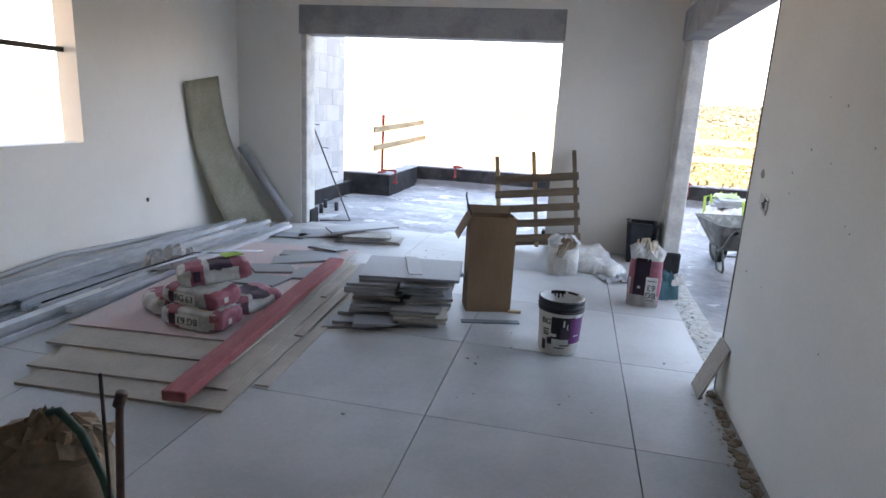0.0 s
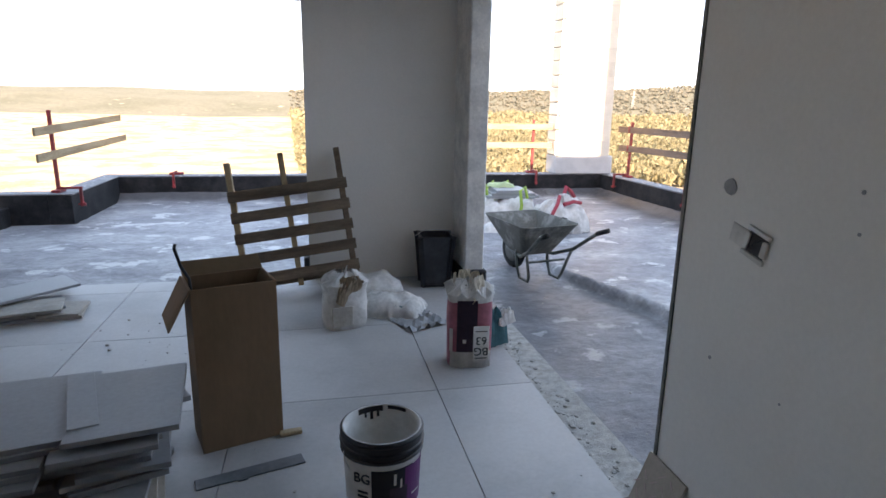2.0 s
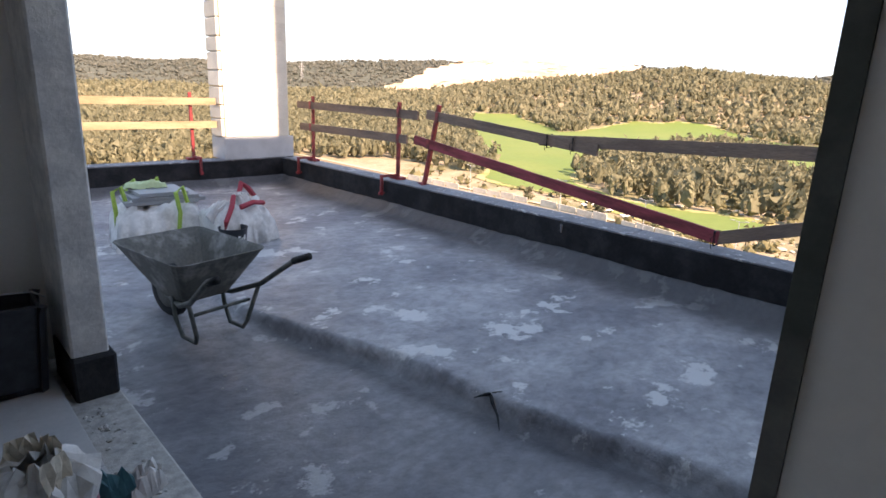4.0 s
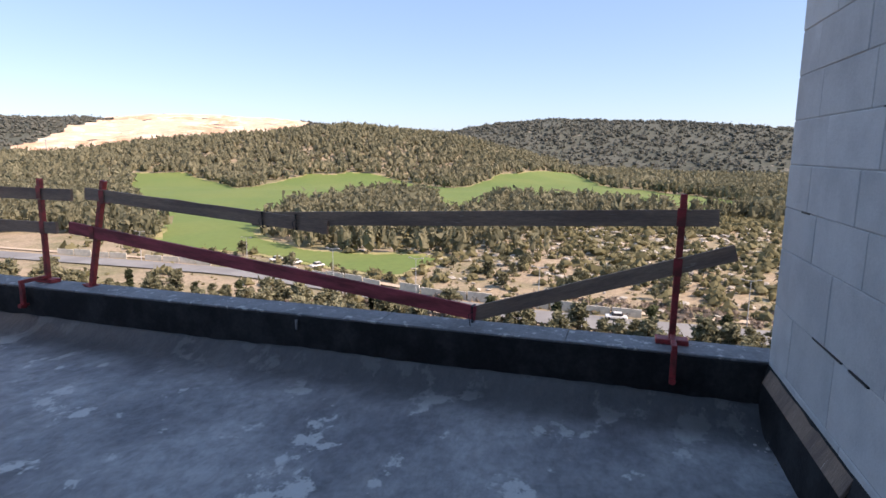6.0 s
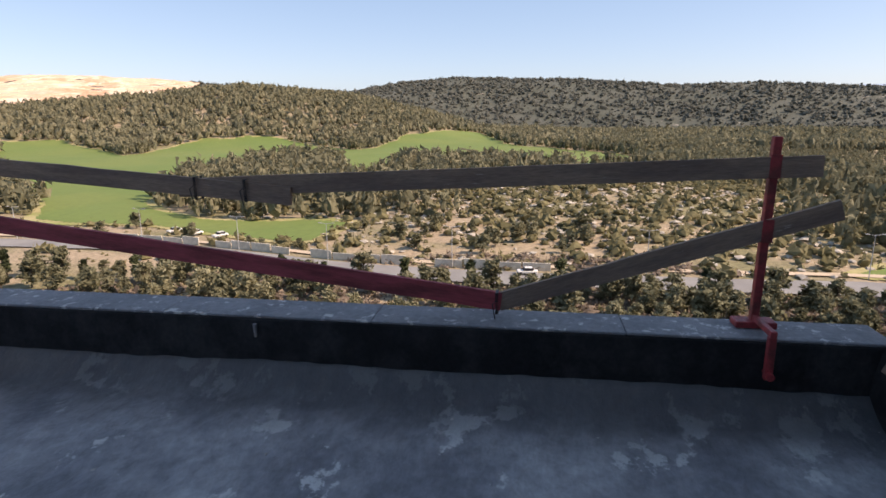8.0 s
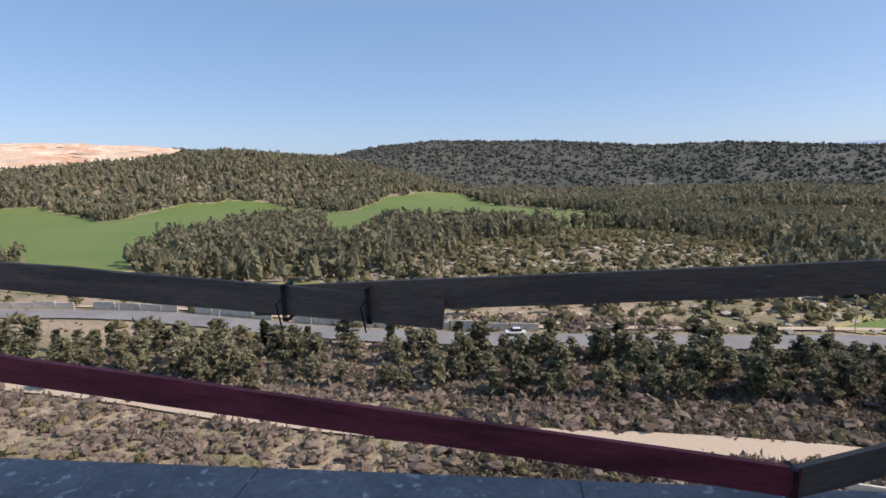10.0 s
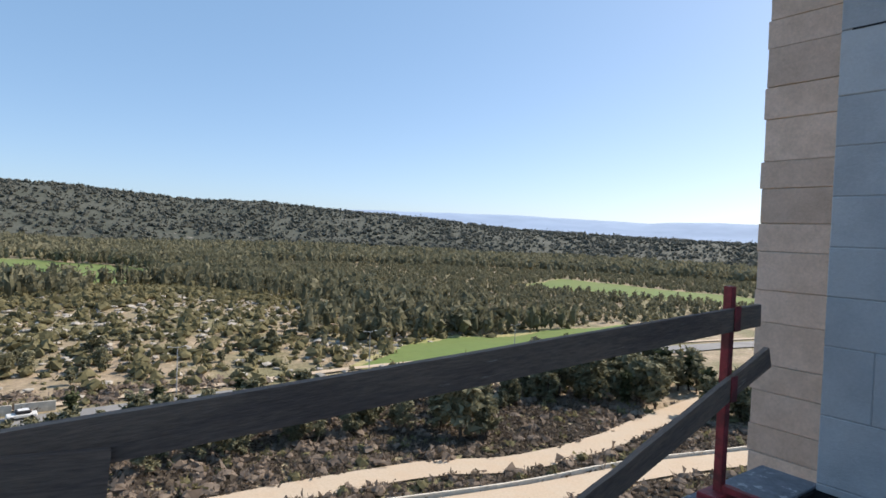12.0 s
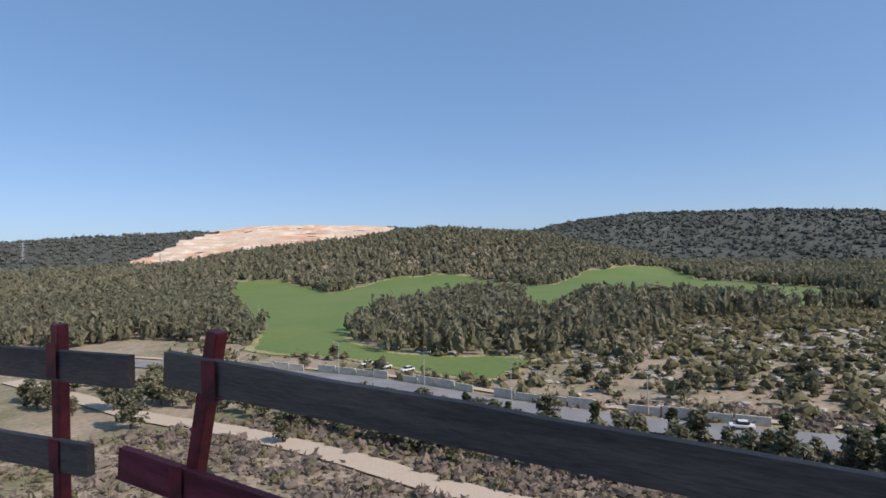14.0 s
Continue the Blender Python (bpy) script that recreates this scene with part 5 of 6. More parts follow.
M["asphalt"] = mat("asphalt", (0.20, 0.195, 0.19), 0.85, vary=0.12, coarse=0.1, fine=4, second=(0.25, 0.245, 0.235))
M["quarry"] = mat("quarry", (0.60, 0.45, 0.32), 0.95, vary=0.12, coarse=0.012, fine=0.08, bump=0.5, second=(0.58, 0.33, 0.21), spread=(0.50, 0.60), third=(0.70, 0.58, 0.44), third_scale=0.03, third_at=(0.52, 0.60), bumpdist=4.0)
M["limestone"] = mat("limestone", (0.44, 0.40, 0.34), 0.95, vary=0.2, coarse=0.6, fine=5, bump=0.4)
M["precast"] = mat("precast", (0.68, 0.62, 0.52), 0.9, vary=0.12, coarse=0.4, fine=4, second=(0.46, 0.42, 0.35))

azs = np.concatenate([np.arange(-180, 15, 3.0), np.arange(15, 165, 0.5), np.arange(165, 180, 3.0)])
rs = np.concatenate([[3.0], 20 * 1.035 ** np.arange(0, 160)])
rs = rs[rs < 4750]
tagged(new("ground", polar_sheet("ground", rs, azs, M["soil"], closed=True)), "dry scrubby valley floor rising to wooded hills", "ground", kind="structure")
az_f, r_f = np.arange(28, 160, 0.2), 110 * 1.008 ** np.arange(0, 270)
tagged(new("meadow", polar_sheet("meadow", r_f, az_f, M["meadow"], in_meadow, 0.3)), "bright green sown fields on the valley floor", "meadow", kind="structure")

M["field_edge"] = mat("field_edge", (0.40, 0.34, 0.17), 0.95, vary=0.25, coarse=0.06, fine=0.8, bump=0.3, second=(0.26, 0.27, 0.09), bumpdist=0.2)


def field_rim(x, y):
    """A dry strip of uneven width round the fields."""
    w = 3.5 + 2.5 * waves(x, y, 0.05, 15)
    out = np.zeros(x.shape, bool)
    for k in range(6):
        out |= in_meadow(x + w * math.cos(k * 1.047), y + w * math.sin(k * 1.047))
    return out & ~in_meadow(x, y)


tagged(new("field_edge", polar_sheet("field_edge", r_f, az_f, M["field_edge"], field_rim, 0.22)), "dry yellowish grass strip along the fields", "grass", kind="structure")
# heath toned close to the far woods, so its colour carries haze's low contrast
M["heath"] = mat("heath", (0.092, 0.098, 0.078), 0.95, vary=0.3, coarse=0.01, fine=0.15, bump=0.5, second=(0.072, 0.08, 0.06), third=(0.36, 0.32, 0.27), third_scale=0.02, third_at=(0.64, 0.70), bumpdist=1.0)
tagged(new("far_slope", polar_sheet("far_slope", rs[(rs > 990) & (rs < 2700)], azs, M["heath"], None, 0.5, closed=True)), "grey green heath and bare rock on the far ridge, muted for haze", "ground", kind="structure")


def quarry_zone(x, y):
    dx, dy = x - EYE_X, y - EYE_Y
    r, az = np.hypot(dx, dy), np.degrees(np.arctan2(dx, dy))
    w = 1.4 * waves(x, y, 0.012, 21)
    fine = waves(x, y, 0.06, 22)
    el = np.degrees(np.arctan2(ground_z(x, y) - 1.5, r))
    low = np.interp(az, [39, 42, 46, 53, 57, 60, 62], [-0.9, -0.6, 0.4, 0.8, 1.5, 2.0, 2.6])
    return (r > 1000) & (r < 1760) & (az > 44.0 - 2.6 * (2.4 - el) + 0.8 * w + 0.5 * fine) & (az < 60.0 + w * 0.5 + 0.3 * fine) & (el > low + 0.12 * w + 0.08 * fine)


qm = polar_sheet("quarry", np.arange(1000, 1760, 3.5), np.arange(37, 63, 0.07), M["quarry"], quarry_zone, 1.5)
qv = np.zeros(len(qm.vertices) * 3, np.float32)
qm.vertices.foreach_get("co", qv)
qv = qv.reshape(-1, 3)
qz = qv[:, 2] + 5 * waves(qv[:, 0], qv[:, 1], 0.02, 77)
qv[:, 2] += 1.5 + 0.25 * (np.round(qz / 9.0) * 9.0 - qz) + 2.6 * waves(qv[:, 0], qv[:, 1], 0.06, 78)
qm.vertices.foreach_set("co", qv.ravel())
qm.polygons.foreach_set("use_smooth", np.zeros(len(qm.polygons), bool))
tagged(new("quarry", qm), "pale orange and cream open quarry face on the hill", "quarry", kind="structure")


def strip(name, points, width, material, label, category, lift=0.12, kind="structure"):
    pts = resample(points, 3.0)
    v, q = [], []
    for i, p in enumerate(pts):
        d = (pts[min(i + 1, len(pts) - 1)] - pts[max(i - 1, 0)]).normalized()
        s = Vector((-d.y, d.x, 0))
        w = width * (0.5 + 0.05 * noise.noise(p * 0.2))
        for k in (-1, -0.33, 0.33, 1):
            c = p + s * w * k
            v.append((c.x, c.y, float(ground_z(c.x, c.y)) + lift))
        if i:
            for k in range(3):
                q.append((4 * i - 4 + k, 4 * i - 3 + k, 4 * i + 1 + k, 4 * i + k))
    return tagged(new(name, fast_mesh(name, np.array(v), np.array(q), M[material], True)), label, category, kind=kind)


strip("road", ROAD, 8.5, "asphalt", "grey two lane road through the valley", "road", 0.35)
strip("track", TRACK, 5.4, "dirt", "pale winding dirt track below the building", "track", 0.30)
strip("track_lower", TRACK_B, 5.0, "dirt", "pale dirt road close under the building", "track", 0.32)
strip("verge", [(x + 9, y) for x, y in ROAD], 2.2, "dirt", "pale footpath along the field edge", "verge", 0.33)

# precast wall beside the road, in bays
bays = [p for p in resample(ROAD, 3.0) if -5 < p.y < 175]
wall = tagged(new("roadside_wall"), "weathered cream concrete wall panels beside the road", "wall")
for i in range(0, len(bays) - 2, 2):
    a, b = bays[i], bays[i + 2]
    if int(i / 2) % 5 == 4:
        continue
    d = (b - a)
    c = (a + b) / 2 + Vector((6.5, 0, 0))
    part("panel", bm_box(-d.length * 0.47, d.length * 0.47, -0.12, 0.12, -0.3, 1.9 + 0.25 * math.sin(i), 0.04), "precast", wall,
         at=pose(c.x, c.y, float(ground_z(c.x, c.y)), 0, 0, math.degrees(math.atan2(d.y, d.x))))
rail_pts = [p for p in resample(TRACK_B, 3.0)]
low = tagged(new("low_wall"), "low grey concrete edge wall beside the dirt road", "wall")
for a, b in zip(rail_pts[:-1], rail_pts[1:]):
    d, c = b - a, (a + b) / 2 + Vector((3.3, 0.6, 0))
    part("panel", bm_box(-d.length * 0.5, d.length * 0.5, -0.15, 0.15, -0.3, 0.75, 0.03), "precast", low,
         at=pose(c.x, c.y, float(ground_z(c.x, c.y)), 0, 0, math.degrees(math.atan2(d.y, d.x))))


# far mountains, with the haze of distance put into the blue base colour
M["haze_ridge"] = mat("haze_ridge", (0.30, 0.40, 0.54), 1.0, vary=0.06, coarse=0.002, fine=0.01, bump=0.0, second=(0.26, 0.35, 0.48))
tagged(new("backdrop", polar_sheet("backdrop", np.arange(2960, 4500, 60.0), np.arange(5, 170, 0.5), M["haze_ridge"], None, 6.0)), "distant mountain ridge on the horizon, haze blue put into its colour", "mountains", kind="structure")


# ---- vegetation ----
def foliage(name, dark, light, island=True):
    m = bpy.data.materials.new(name)
    m.use_nodes = True
    N, L = m.node_tree.nodes, m.node_tree.links
    bsdf = next(n for n in N if n.type == "BSDF_PRINCIPLED")
    geo, info, rmp = N.new("ShaderNodeNewGeometry"), N.new("ShaderNodeObjectInfo"), N.new("ShaderNodeValToRGB")
    add = N.new("ShaderNodeMath")
    add.operation = "ADD"
    L.new(geo.outputs["Random Per Island"], add.inputs[0])
    add2 = N.new("ShaderNodeMath")
    add2.operation = "MULTIPLY"
    add2.inputs[1].default_value = 0.5 if island else 0.7
    L.new(info.outputs["Random"], add.inputs[1])
    L.new(add.outputs[0], add2.inputs[0])
    rmp.color_ramp.elements[0].color, rmp.color_ramp.elements[1].color = (*dark, 1), (*light, 1)
    rmp.color_ramp.elements[0].position, rmp.color_ramp.elements[1].position = 0.15, 0.95
    L.new(add2.outputs[0], rmp.inputs[0])
    tc, no, mx = N.new("ShaderNodeTexCoord"), N.new("ShaderNodeTexNoise"), N.new("ShaderNodeMix")
    no.inputs["Scale"].default_value, no.inputs["Detail"].default_value = 0.9, 4
    L.new(tc.outputs["Object"], no.inputs["Vector"])
    mx.data_type, mx.blend_type = "RGBA", "MULTIPLY"
    mx.inputs[0].default_value = 0.6
    L.new(rmp.outputs[0], mx.inputs[6])
    L.new(no.outputs["Fac"], mx.inputs[7])
    L.new(mx.outputs[2], bsdf.inputs["Base Color"])
    bsdf.inputs["Roughness"].default_value = 0.8
    bsdf.inputs["Specular IOR Level"].default_value = 0.15
    thin, both = N.new("ShaderNodeBsdfTranslucent"), N.new("ShaderNodeMixShader")
    both.inputs[0].default_value = 0.35
    L.new(mx.outputs[2], thin.inputs["Color"])
    L.new(bsdf.outputs[0], both.inputs[1])
    L.new(thin.outputs[0], both.inputs[2])
    L.new(both.outputs[0], next(n for n in N if n.type == "OUTPUT_MATERIAL").inputs["Surface"])
    return m


M["pine"] = foliage("pine", (0.22, 0.215, 0.135), (0.54, 0.485, 0.31))
M["near_pine"] = foliage("near_pine", (0.20, 0.20, 0.12), (0.46, 0.43, 0.27))
# same pines far off: aerial haze put into a greyer, flatter leaf colour
M["hazed_pine"] = foliage("hazed_pine", (0.15, 0.16, 0.135), (0.25, 0.25, 0.21))
M["scrub"] = foliage("scrub", (0.15, 0.14, 0.07), (0.38, 0.335, 0.18))
M["dry_scrub"] = foliage("dry_scrub", (0.20, 0.155, 0.125), (0.42, 0.335, 0.26))
M["brown_heath"] = foliage("brown_heath", (0.12, 0.095, 0.075), (0.27, 0.215, 0.155))
M["bark"] = mat("bark", (0.10, 0.075, 0.055), 0.95, vary=0.3, coarse=2, fine=12, bump=0.5)
M["cypress"] = foliage("cypress", (0.06, 0.075, 0.04), (0.15, 0.17, 0.08))

ico = bmesh.new()
bmesh.ops.create_icosphere(ico, subdivisions=1, radius=1.0)
ICO_V = np.array([v.co[:] for v in ico.verts])
ICO_F = np.array([[v.index for v in f.verts] for f in ico.faces])
ico.free()


def clumps(name, x, y, height, width, material, label, category, lobes=1, base=0.0, seed=5, taper=0.35, tufts=0):
    """Many small irregular crowns, joined: each of `lobes` dented lumps, wrapped in `tufts` ragged sprays of leaves."""
    rng = np.random.RandomState(seed)
    vs, fs, n = [], [], len(ICO_V)
    z = ground_z(x, y)
    count, top = len(x), 0
    shrink = 0.84 if tufts else 1.0
    for k in range(lobes):
        v = ICO_V[None] * (1 + 0.42 * (rng.rand(count, n, 1) - 0.5)) + 0.16 * rng.randn(count, n, 3)
        up = (v[:, :, 2] + 1) / 2
        v[:, :, :2] *= (1.12 - taper * up)[:, :, None]
        spin = rng.rand(count) * 6.283
        c, s = np.cos(spin)[:, None], np.sin(spin)[:, None]
        vx, vy = v[:, :, 0] * c - v[:, :, 1] * s, v[:, :, 0] * s + v[:, :, 1] * c
        f = shrink if lobes == 1 else 0.62 * shrink
        ox, oy, oz = (rng.randn(3, count) * np.array([0.32, 0.32, 0.0])[:, None]) * (lobes > 1)
        mid = 0.5 if lobes == 1 else (0.36 + 0.36 * k / max(1, lobes - 1))
        X = x[:, None] + width[:, None] * (0.5 * f * vx + ox[:, None] * 0.8)
        Y = y[:, None] + width[:, None] * (0.5 * f * vy + oy[:, None] * 0.8)
        Z = z[:, None] + base + height[:, None] * (mid + (0.5 if lobes == 1 else 0.33) * shrink * v[:, :, 2])
        vs.append(np.stack([X, Y, Z], -1).reshape(-1, 3))
        fs.append((ICO_F[None] + n * np.arange(count)[:, None, None]).reshape(-1, 3) + top)
        top += n * count
    if tufts:
        d = rng.randn(count, tufts, 3)
        d /= np.linalg.norm(d, axis=2, keepdims=True)
        d[:, :, 2] = np.where(d[:, :, 2] < -0.35, -d[:, :, 2], d[:, :, 2])
        belly = (1.08 - 0.55 * np.clip(d[:, :, 2], 0, 1)) * (0.8 + 0.35 * rng.rand(count, tufts))
        ctr = np.stack([x[:, None] + 0.5 * width[:, None] * belly * d[:, :, 0], y[:, None] + 0.5 * width[:, None] * belly * d[:, :, 1],
                        z[:, None] + base + height[:, None] * (0.5 + 0.46 * d[:, :, 2] * (0.75 + 0.4 * rng.rand(count, tufts)))], -1)
        size = (0.5 * width[:, None] + 0.25 * height[:, None]) * (0.16 + 0.16 * rng.rand(count, tufts))
        tri = ctr[:, :, None] + size[:, :, None, None] * rng.randn(count, tufts, 3, 3) * np.array([0.85, 0.85, 1.0])
        vs.append(tri.reshape(-1, 3))
        fs.append(np.arange(count * tufts * 3).reshape(-1, 3) + top)
    ob = new(name, fast_mesh(name, np.concatenate(vs), np.concatenate(fs), M[material]))
    return tagged(ob, label, category, kind="stuff")


rng = np.random.RandomState(11)


def scatter(count, r0, r1, a0, a1):
    r = np.sqrt(rng.rand(count) * (r1 * r1 - r0 * r0) + r0 * r0)
    return polar(r, a0 + (a1 - a0) * rng.rand(count))


def rockiness(x, y):
    """Where the open rocky scrub lies, 0 to 1."""
    a = np.exp(-(((x - 215) / 95) ** 2 + ((y + 15) / 85) ** 2))
    return np.clip(a * 1.5 - 0.15 + 0.25 * waves(x, y, 0.03, 31), 0, 1)


def free_of_ways(x, y, gap=3.0):
    ok = ~in_meadow(x, y)
    for line, half in ((ROAD, 5.5), (TRACK, 2.9), (TRACK_B, 3.5)):
        near = np.hypot(x - 90, y) < 320
        d = np.full(x.shape, 1e9)
        d[near] = to_line(x[near], y[near], line)
        ok &= d > half + gap
    return ok


# woods on the valley floor and the nearer slopes
x, y = scatter(27000, 140, 560, -2, 158)
wood = 0.84 - rockiness(x, y) * 0.93 + 0.30 * waves(x, y, 0.035, 41)
ok = free_of_ways(x, y, 4) & (rng.rand(len(x)) < wood) & ((x > 175) | ((y < -60) & (x > 150)) | (y > 230))
x, y = x[ok], y[ok]
h = 4.5 + 6.0 * rng.rand(len(x))
h = h * np.where((y < -150) & (np.hypot(x, y) > 225), 0.42, 1.0)
clumps("valley_woods", x, y, h, (1.2 + 0.27 * h) * (0.75 + 0.5 * rng.rand(len(x))), "pine", "dense dark green pine woods around the fields", "woods", 1, seed=6, taper=0.55, tufts=26)
x, y = scatter(26000, 560, 1000, -2, 160)
ok = free_of_ways(x, y, 2) & (rng.rand(len(x)) < 0.92)
x, y = x[ok], y[ok]
h = 4.5 + 7.0 * rng.rand(len(x)) ** 1.4
clumps("hill_woods", x, y, h, h * (0.45 + 0.45 * rng.rand(len(x))), "pine", "pine woods covering the nearer hillside", "woods", 1, seed=7, taper=0.3, tufts=14)
x, y = scatter(38000, 1000, 1800, -2, 162)
bare = 0.7 * waves(x, y, 0.016, 51) + 0.6 * waves(x, y, 0.055, 52)
ok = ~quarry_zone(x, y) & (rng.rand(len(x)) < 0.80 - 0.75 * np.clip(bare, -0.2, 1))
x, y = x[ok], y[ok]
h = 3.0 + 6.0 * rng.rand(len(x)) ** 2
clumps("far_woods", x, y, h, h * (1.0 + 0.9 * rng.rand(len(x))), "hazed_pine", "dark woods on the far ridge, greyed for haze", "woods", 1, seed=8, tufts=4)
x, y = scatter(5000, 1800, 2800, 20, 162)
h = 6.0 + 5.0 * rng.rand(len(x))
clumps("distant_woods", x, y, h, h * (1.8 + rng.rand(len(x))), "hazed_pine", "distant wooded mountains on the horizon, greyed for haze", "woods", 1, seed=9)
# rocky scrub beyond the road
x, y = scatter(24000, 122, 420, 40, 150)
ok = free_of_ways(x, y, 1) & (rng.rand(len(x)) < 0.15 + rockiness(x, y))
x, y = x[ok], y[ok]
h = 0.6 + 2.2 * rng.rand(len(x)) ** 2.6
clumps("hillside_scrub", x, y, h, h * (1.3 + rng.rand(len(x))), "scrub", "olive scrub bushes over the rocky rise", "scrub", 1, base=-0.15, seed=10, taper=0.5, tufts=6)
x, y = scatter(5200, 122, 380, 60, 130)
ok = free_of_ways(x, y, 1) & (rng.rand(len(x)) < rockiness(x, y) * 0.9)
x, y = x[ok], y[ok]
h = 0.35 + 0.6 * rng.rand(len(x))
clumps("rocks", x, y, h, h * (1.5 + 2.0 * rng.rand(len(x))), "limestone", "pale limestone outcrops between the bushes", "rocks", 1, base=-0.05, seed=12, taper=0.2)
# bushes between the building and the road
x, y = scatter(22000, 38, 130, -50, 165)
ok = free_of_ways(x, y, 0.3) & (rng.rand(len(x)) < 0.75 + 0.45 * waves(x, y, 0.06, 61)) & ((x > 26) | (y > 30))
x, y = x[ok], y[ok]
h = 0.3 + 1.0 * rng.rand(len(x)) ** 2.2
dry = rng.rand(len(x)) < 0.5 + 0.35 * waves(x, y, 0.045, 63) + 0.2
clumps("dry_bushes", x[dry], y[dry], h[dry], h[dry] * (2.0 + 1.4 * rng.rand(dry.sum())), "dry_scrub", "dry brown and mauve bushes on the slope", "bushes", 1, base=-0.08, seed=13, taper=0.5, tufts=10)
hx_, hy_ = scatter(16000, 45, 118, 84, 160)
ok = free_of_ways(hx_, hy_, 0.2) & (rng.rand(len(hx_)) < 0.75 + 0.5 * waves(hx_, hy_, 0.09, 65))
hx_, hy_ = hx_[ok], hy_[ok]
hh_ = 0.25 + 0.45 * rng.rand(len(hx_))
clumps("brown_heath", hx_, hy_, hh_, hh_ * (2.2 + 1.6 * rng.rand(len(hx_))), "brown_heath", "low brown heath covering the slope below", "bushes", 1, base=-0.06, seed=15, taper=0.5, tufts=8)
clumps("green_bushes", x[~dry], y[~dry], h[~dry], h[~dry] * (1.5 + rng.rand((~dry).sum())), "scrub", "low olive green bushes on the slope", "bushes", 1, base=-0.08, seed=14, taper=0.5, tufts=12)


# roadside pines, each a tree with trunk, limbs and tufted crown
def tree_meshes(seed, kind):
    rng = np.random.RandomState(seed)
    bm = bmesh.new()
    lean = rng.randn(2) * 0.25
    hgt = 1.0
    bm_tube([(0, 0, -0.03), (lean[0] * 0.05, lean[1] * 0.05, 0.3), (lean[0] * 0.1, lean[1] * 0.1, 0.62), (lean[0] * 0.12, lean[1] * 0.12, 0.9)], 0, 7, bm, radii=[0.028, 0.022, 0.014, 0.004])
    vs, fs, tips = [], [], []
    limbs = 22 if kind == "pine" else 14
    for k in range(limbs):
        z0 = 0.16 + 0.74 * (k / limbs) ** 0.9
        a = rng.rand() * 6.283
        spread = (0.36 * (1 - ((z0 - 0.30) / 0.78) ** 2 if z0 > 0.30 else 0.36 * 2.2) * (0.6 + 0.6 * rng.rand())) if kind == "pine" else 0.10 * (1.15 - z0)
        spread = min(spread, 0.36)
        tip = (lean[0] * 0.1 + math.cos(a) * spread, lean[1] * 0.1 + math.sin(a) * spread, z0 + 0.07 + 0.05 * rng.rand())
        bm_tube([(lean[0] * 0.1 * z0, lean[1] * 0.1 * z0, z0), tip], 0, 4, bm, radii=[0.009, 0.003])
        tips.append((tip, spread))
    tips.append(((lean[0] * 0.12, lean[1] * 0.12, 0.92), 0.1))
    trunk = to_mesh("trunk", bm, "bark")
    base = 0
    for (tx, ty, tz), spread in tips:
        for j in range(30):
            f = rng.rand() ** 0.6
            ctr = np.array([tx * f, ty * f, tz - 0.05 * (1 - f)]) + rng.randn(3) * np.array([0.045, 0.045, 0.035])
            size = 0.030 + 0.030 * rng.rand()
            tri = ctr + rng.randn(4, 3) * size * np.array([1, 1, 0.75])
            vs.append(tri)
            fs += [(base, base + 1, base + 2), (base, base + 2, base + 3), (base, base + 3, base + 1)]
            base += 4
    crown = fast_mesh("crown", np.concatenate(vs), np.array(fs), M["near_pine" if kind == "pine" else "cypress"])
    return trunk, crown


PINES = [tree_meshes(100 + k, "pine") for k in range(6)]
CYPRESS = [tree_meshes(200 + k, "cypress") for k in range(2)]


def tree(x, y, height, meshes, name, label, group, spin):
    ob = thing(name, Matrix.LocRotScale((x, y, float(ground_z(x, y))), Euler((0, 0, spin)), (height, height, height)), label, "tree", group)
    part("trunk", meshes[0], None, ob)
    part("crown", meshes[1], None, ob)
    return ob


bx_, by_ = 86 + 26 * rng.rand(1400), -125 + 290 * rng.rand(1400)
ok = free_of_ways(bx_, by_, 1.2) & (rng.rand(1400) < 0.8 + 0.4 * waves(bx_, by_, 0.07, 71))
near_track = to_line(bx_, by_, TRACK)
taken = []
for px, py, dt, keep in zip(bx_, by_, near_track, ok):
    if keep and dt > 7 and len(taken) < 230 and all((px - qx) ** 2 + (py - qy) ** 2 > 7.5 for qx, qy in taken):
        taken.append((px, py))
        tree(px, py, 2.8 + 4.0 * rng.rand() ** 1.4, PINES[len(taken) % 6], "pine_tree", "bushy green pine tree beside the valley road", "roadside pines", rng.rand() * 6)
for px, py in zip(135 + 30 * rng.rand(60), -110 + 230 * rng.rand(60)):
    if py > -55 and free_of_ways(np.array([px]), np.array([py]), 2)[0]:
        tree(px, py, 2.5 + 2.5 * rng.rand(), PINES[int(px) % 6], "pine_tree", "young pine tree beyond the road", "young pines", rng.rand() * 6)
for k, (px, py) in enumerate(zip(110 + 2 * rng.rand(12), np.linspace(-30, 120, 12))):
    tree(px - (4 if py > 60 else 0), py + 6 * rng.rand(), 4.0 + 2.0 * rng.rand(), CYPRESS[k % 2], "cypress_tree", "slim dark cypress tree along the road", "roadside cypresses", rng.rand() * 6)
# tall dark grove where the road leaves the valley, and single large pines
for k in range(70):
    px, py = polar(122 + 30 * rng.rand(), 133.5 + 24 * rng.rand())
    if free_of_ways(np.array([px]), np.array([py]), 1.0)[0]:
        tree(px, py, 6.0 + 4.0 * rng.rand(), (CYPRESS if k % 4 == 0 else PINES)[k % 2], "grove_tree", "tall dark conifer in the grove by the road", "grove trees", rng.rand() * 6)
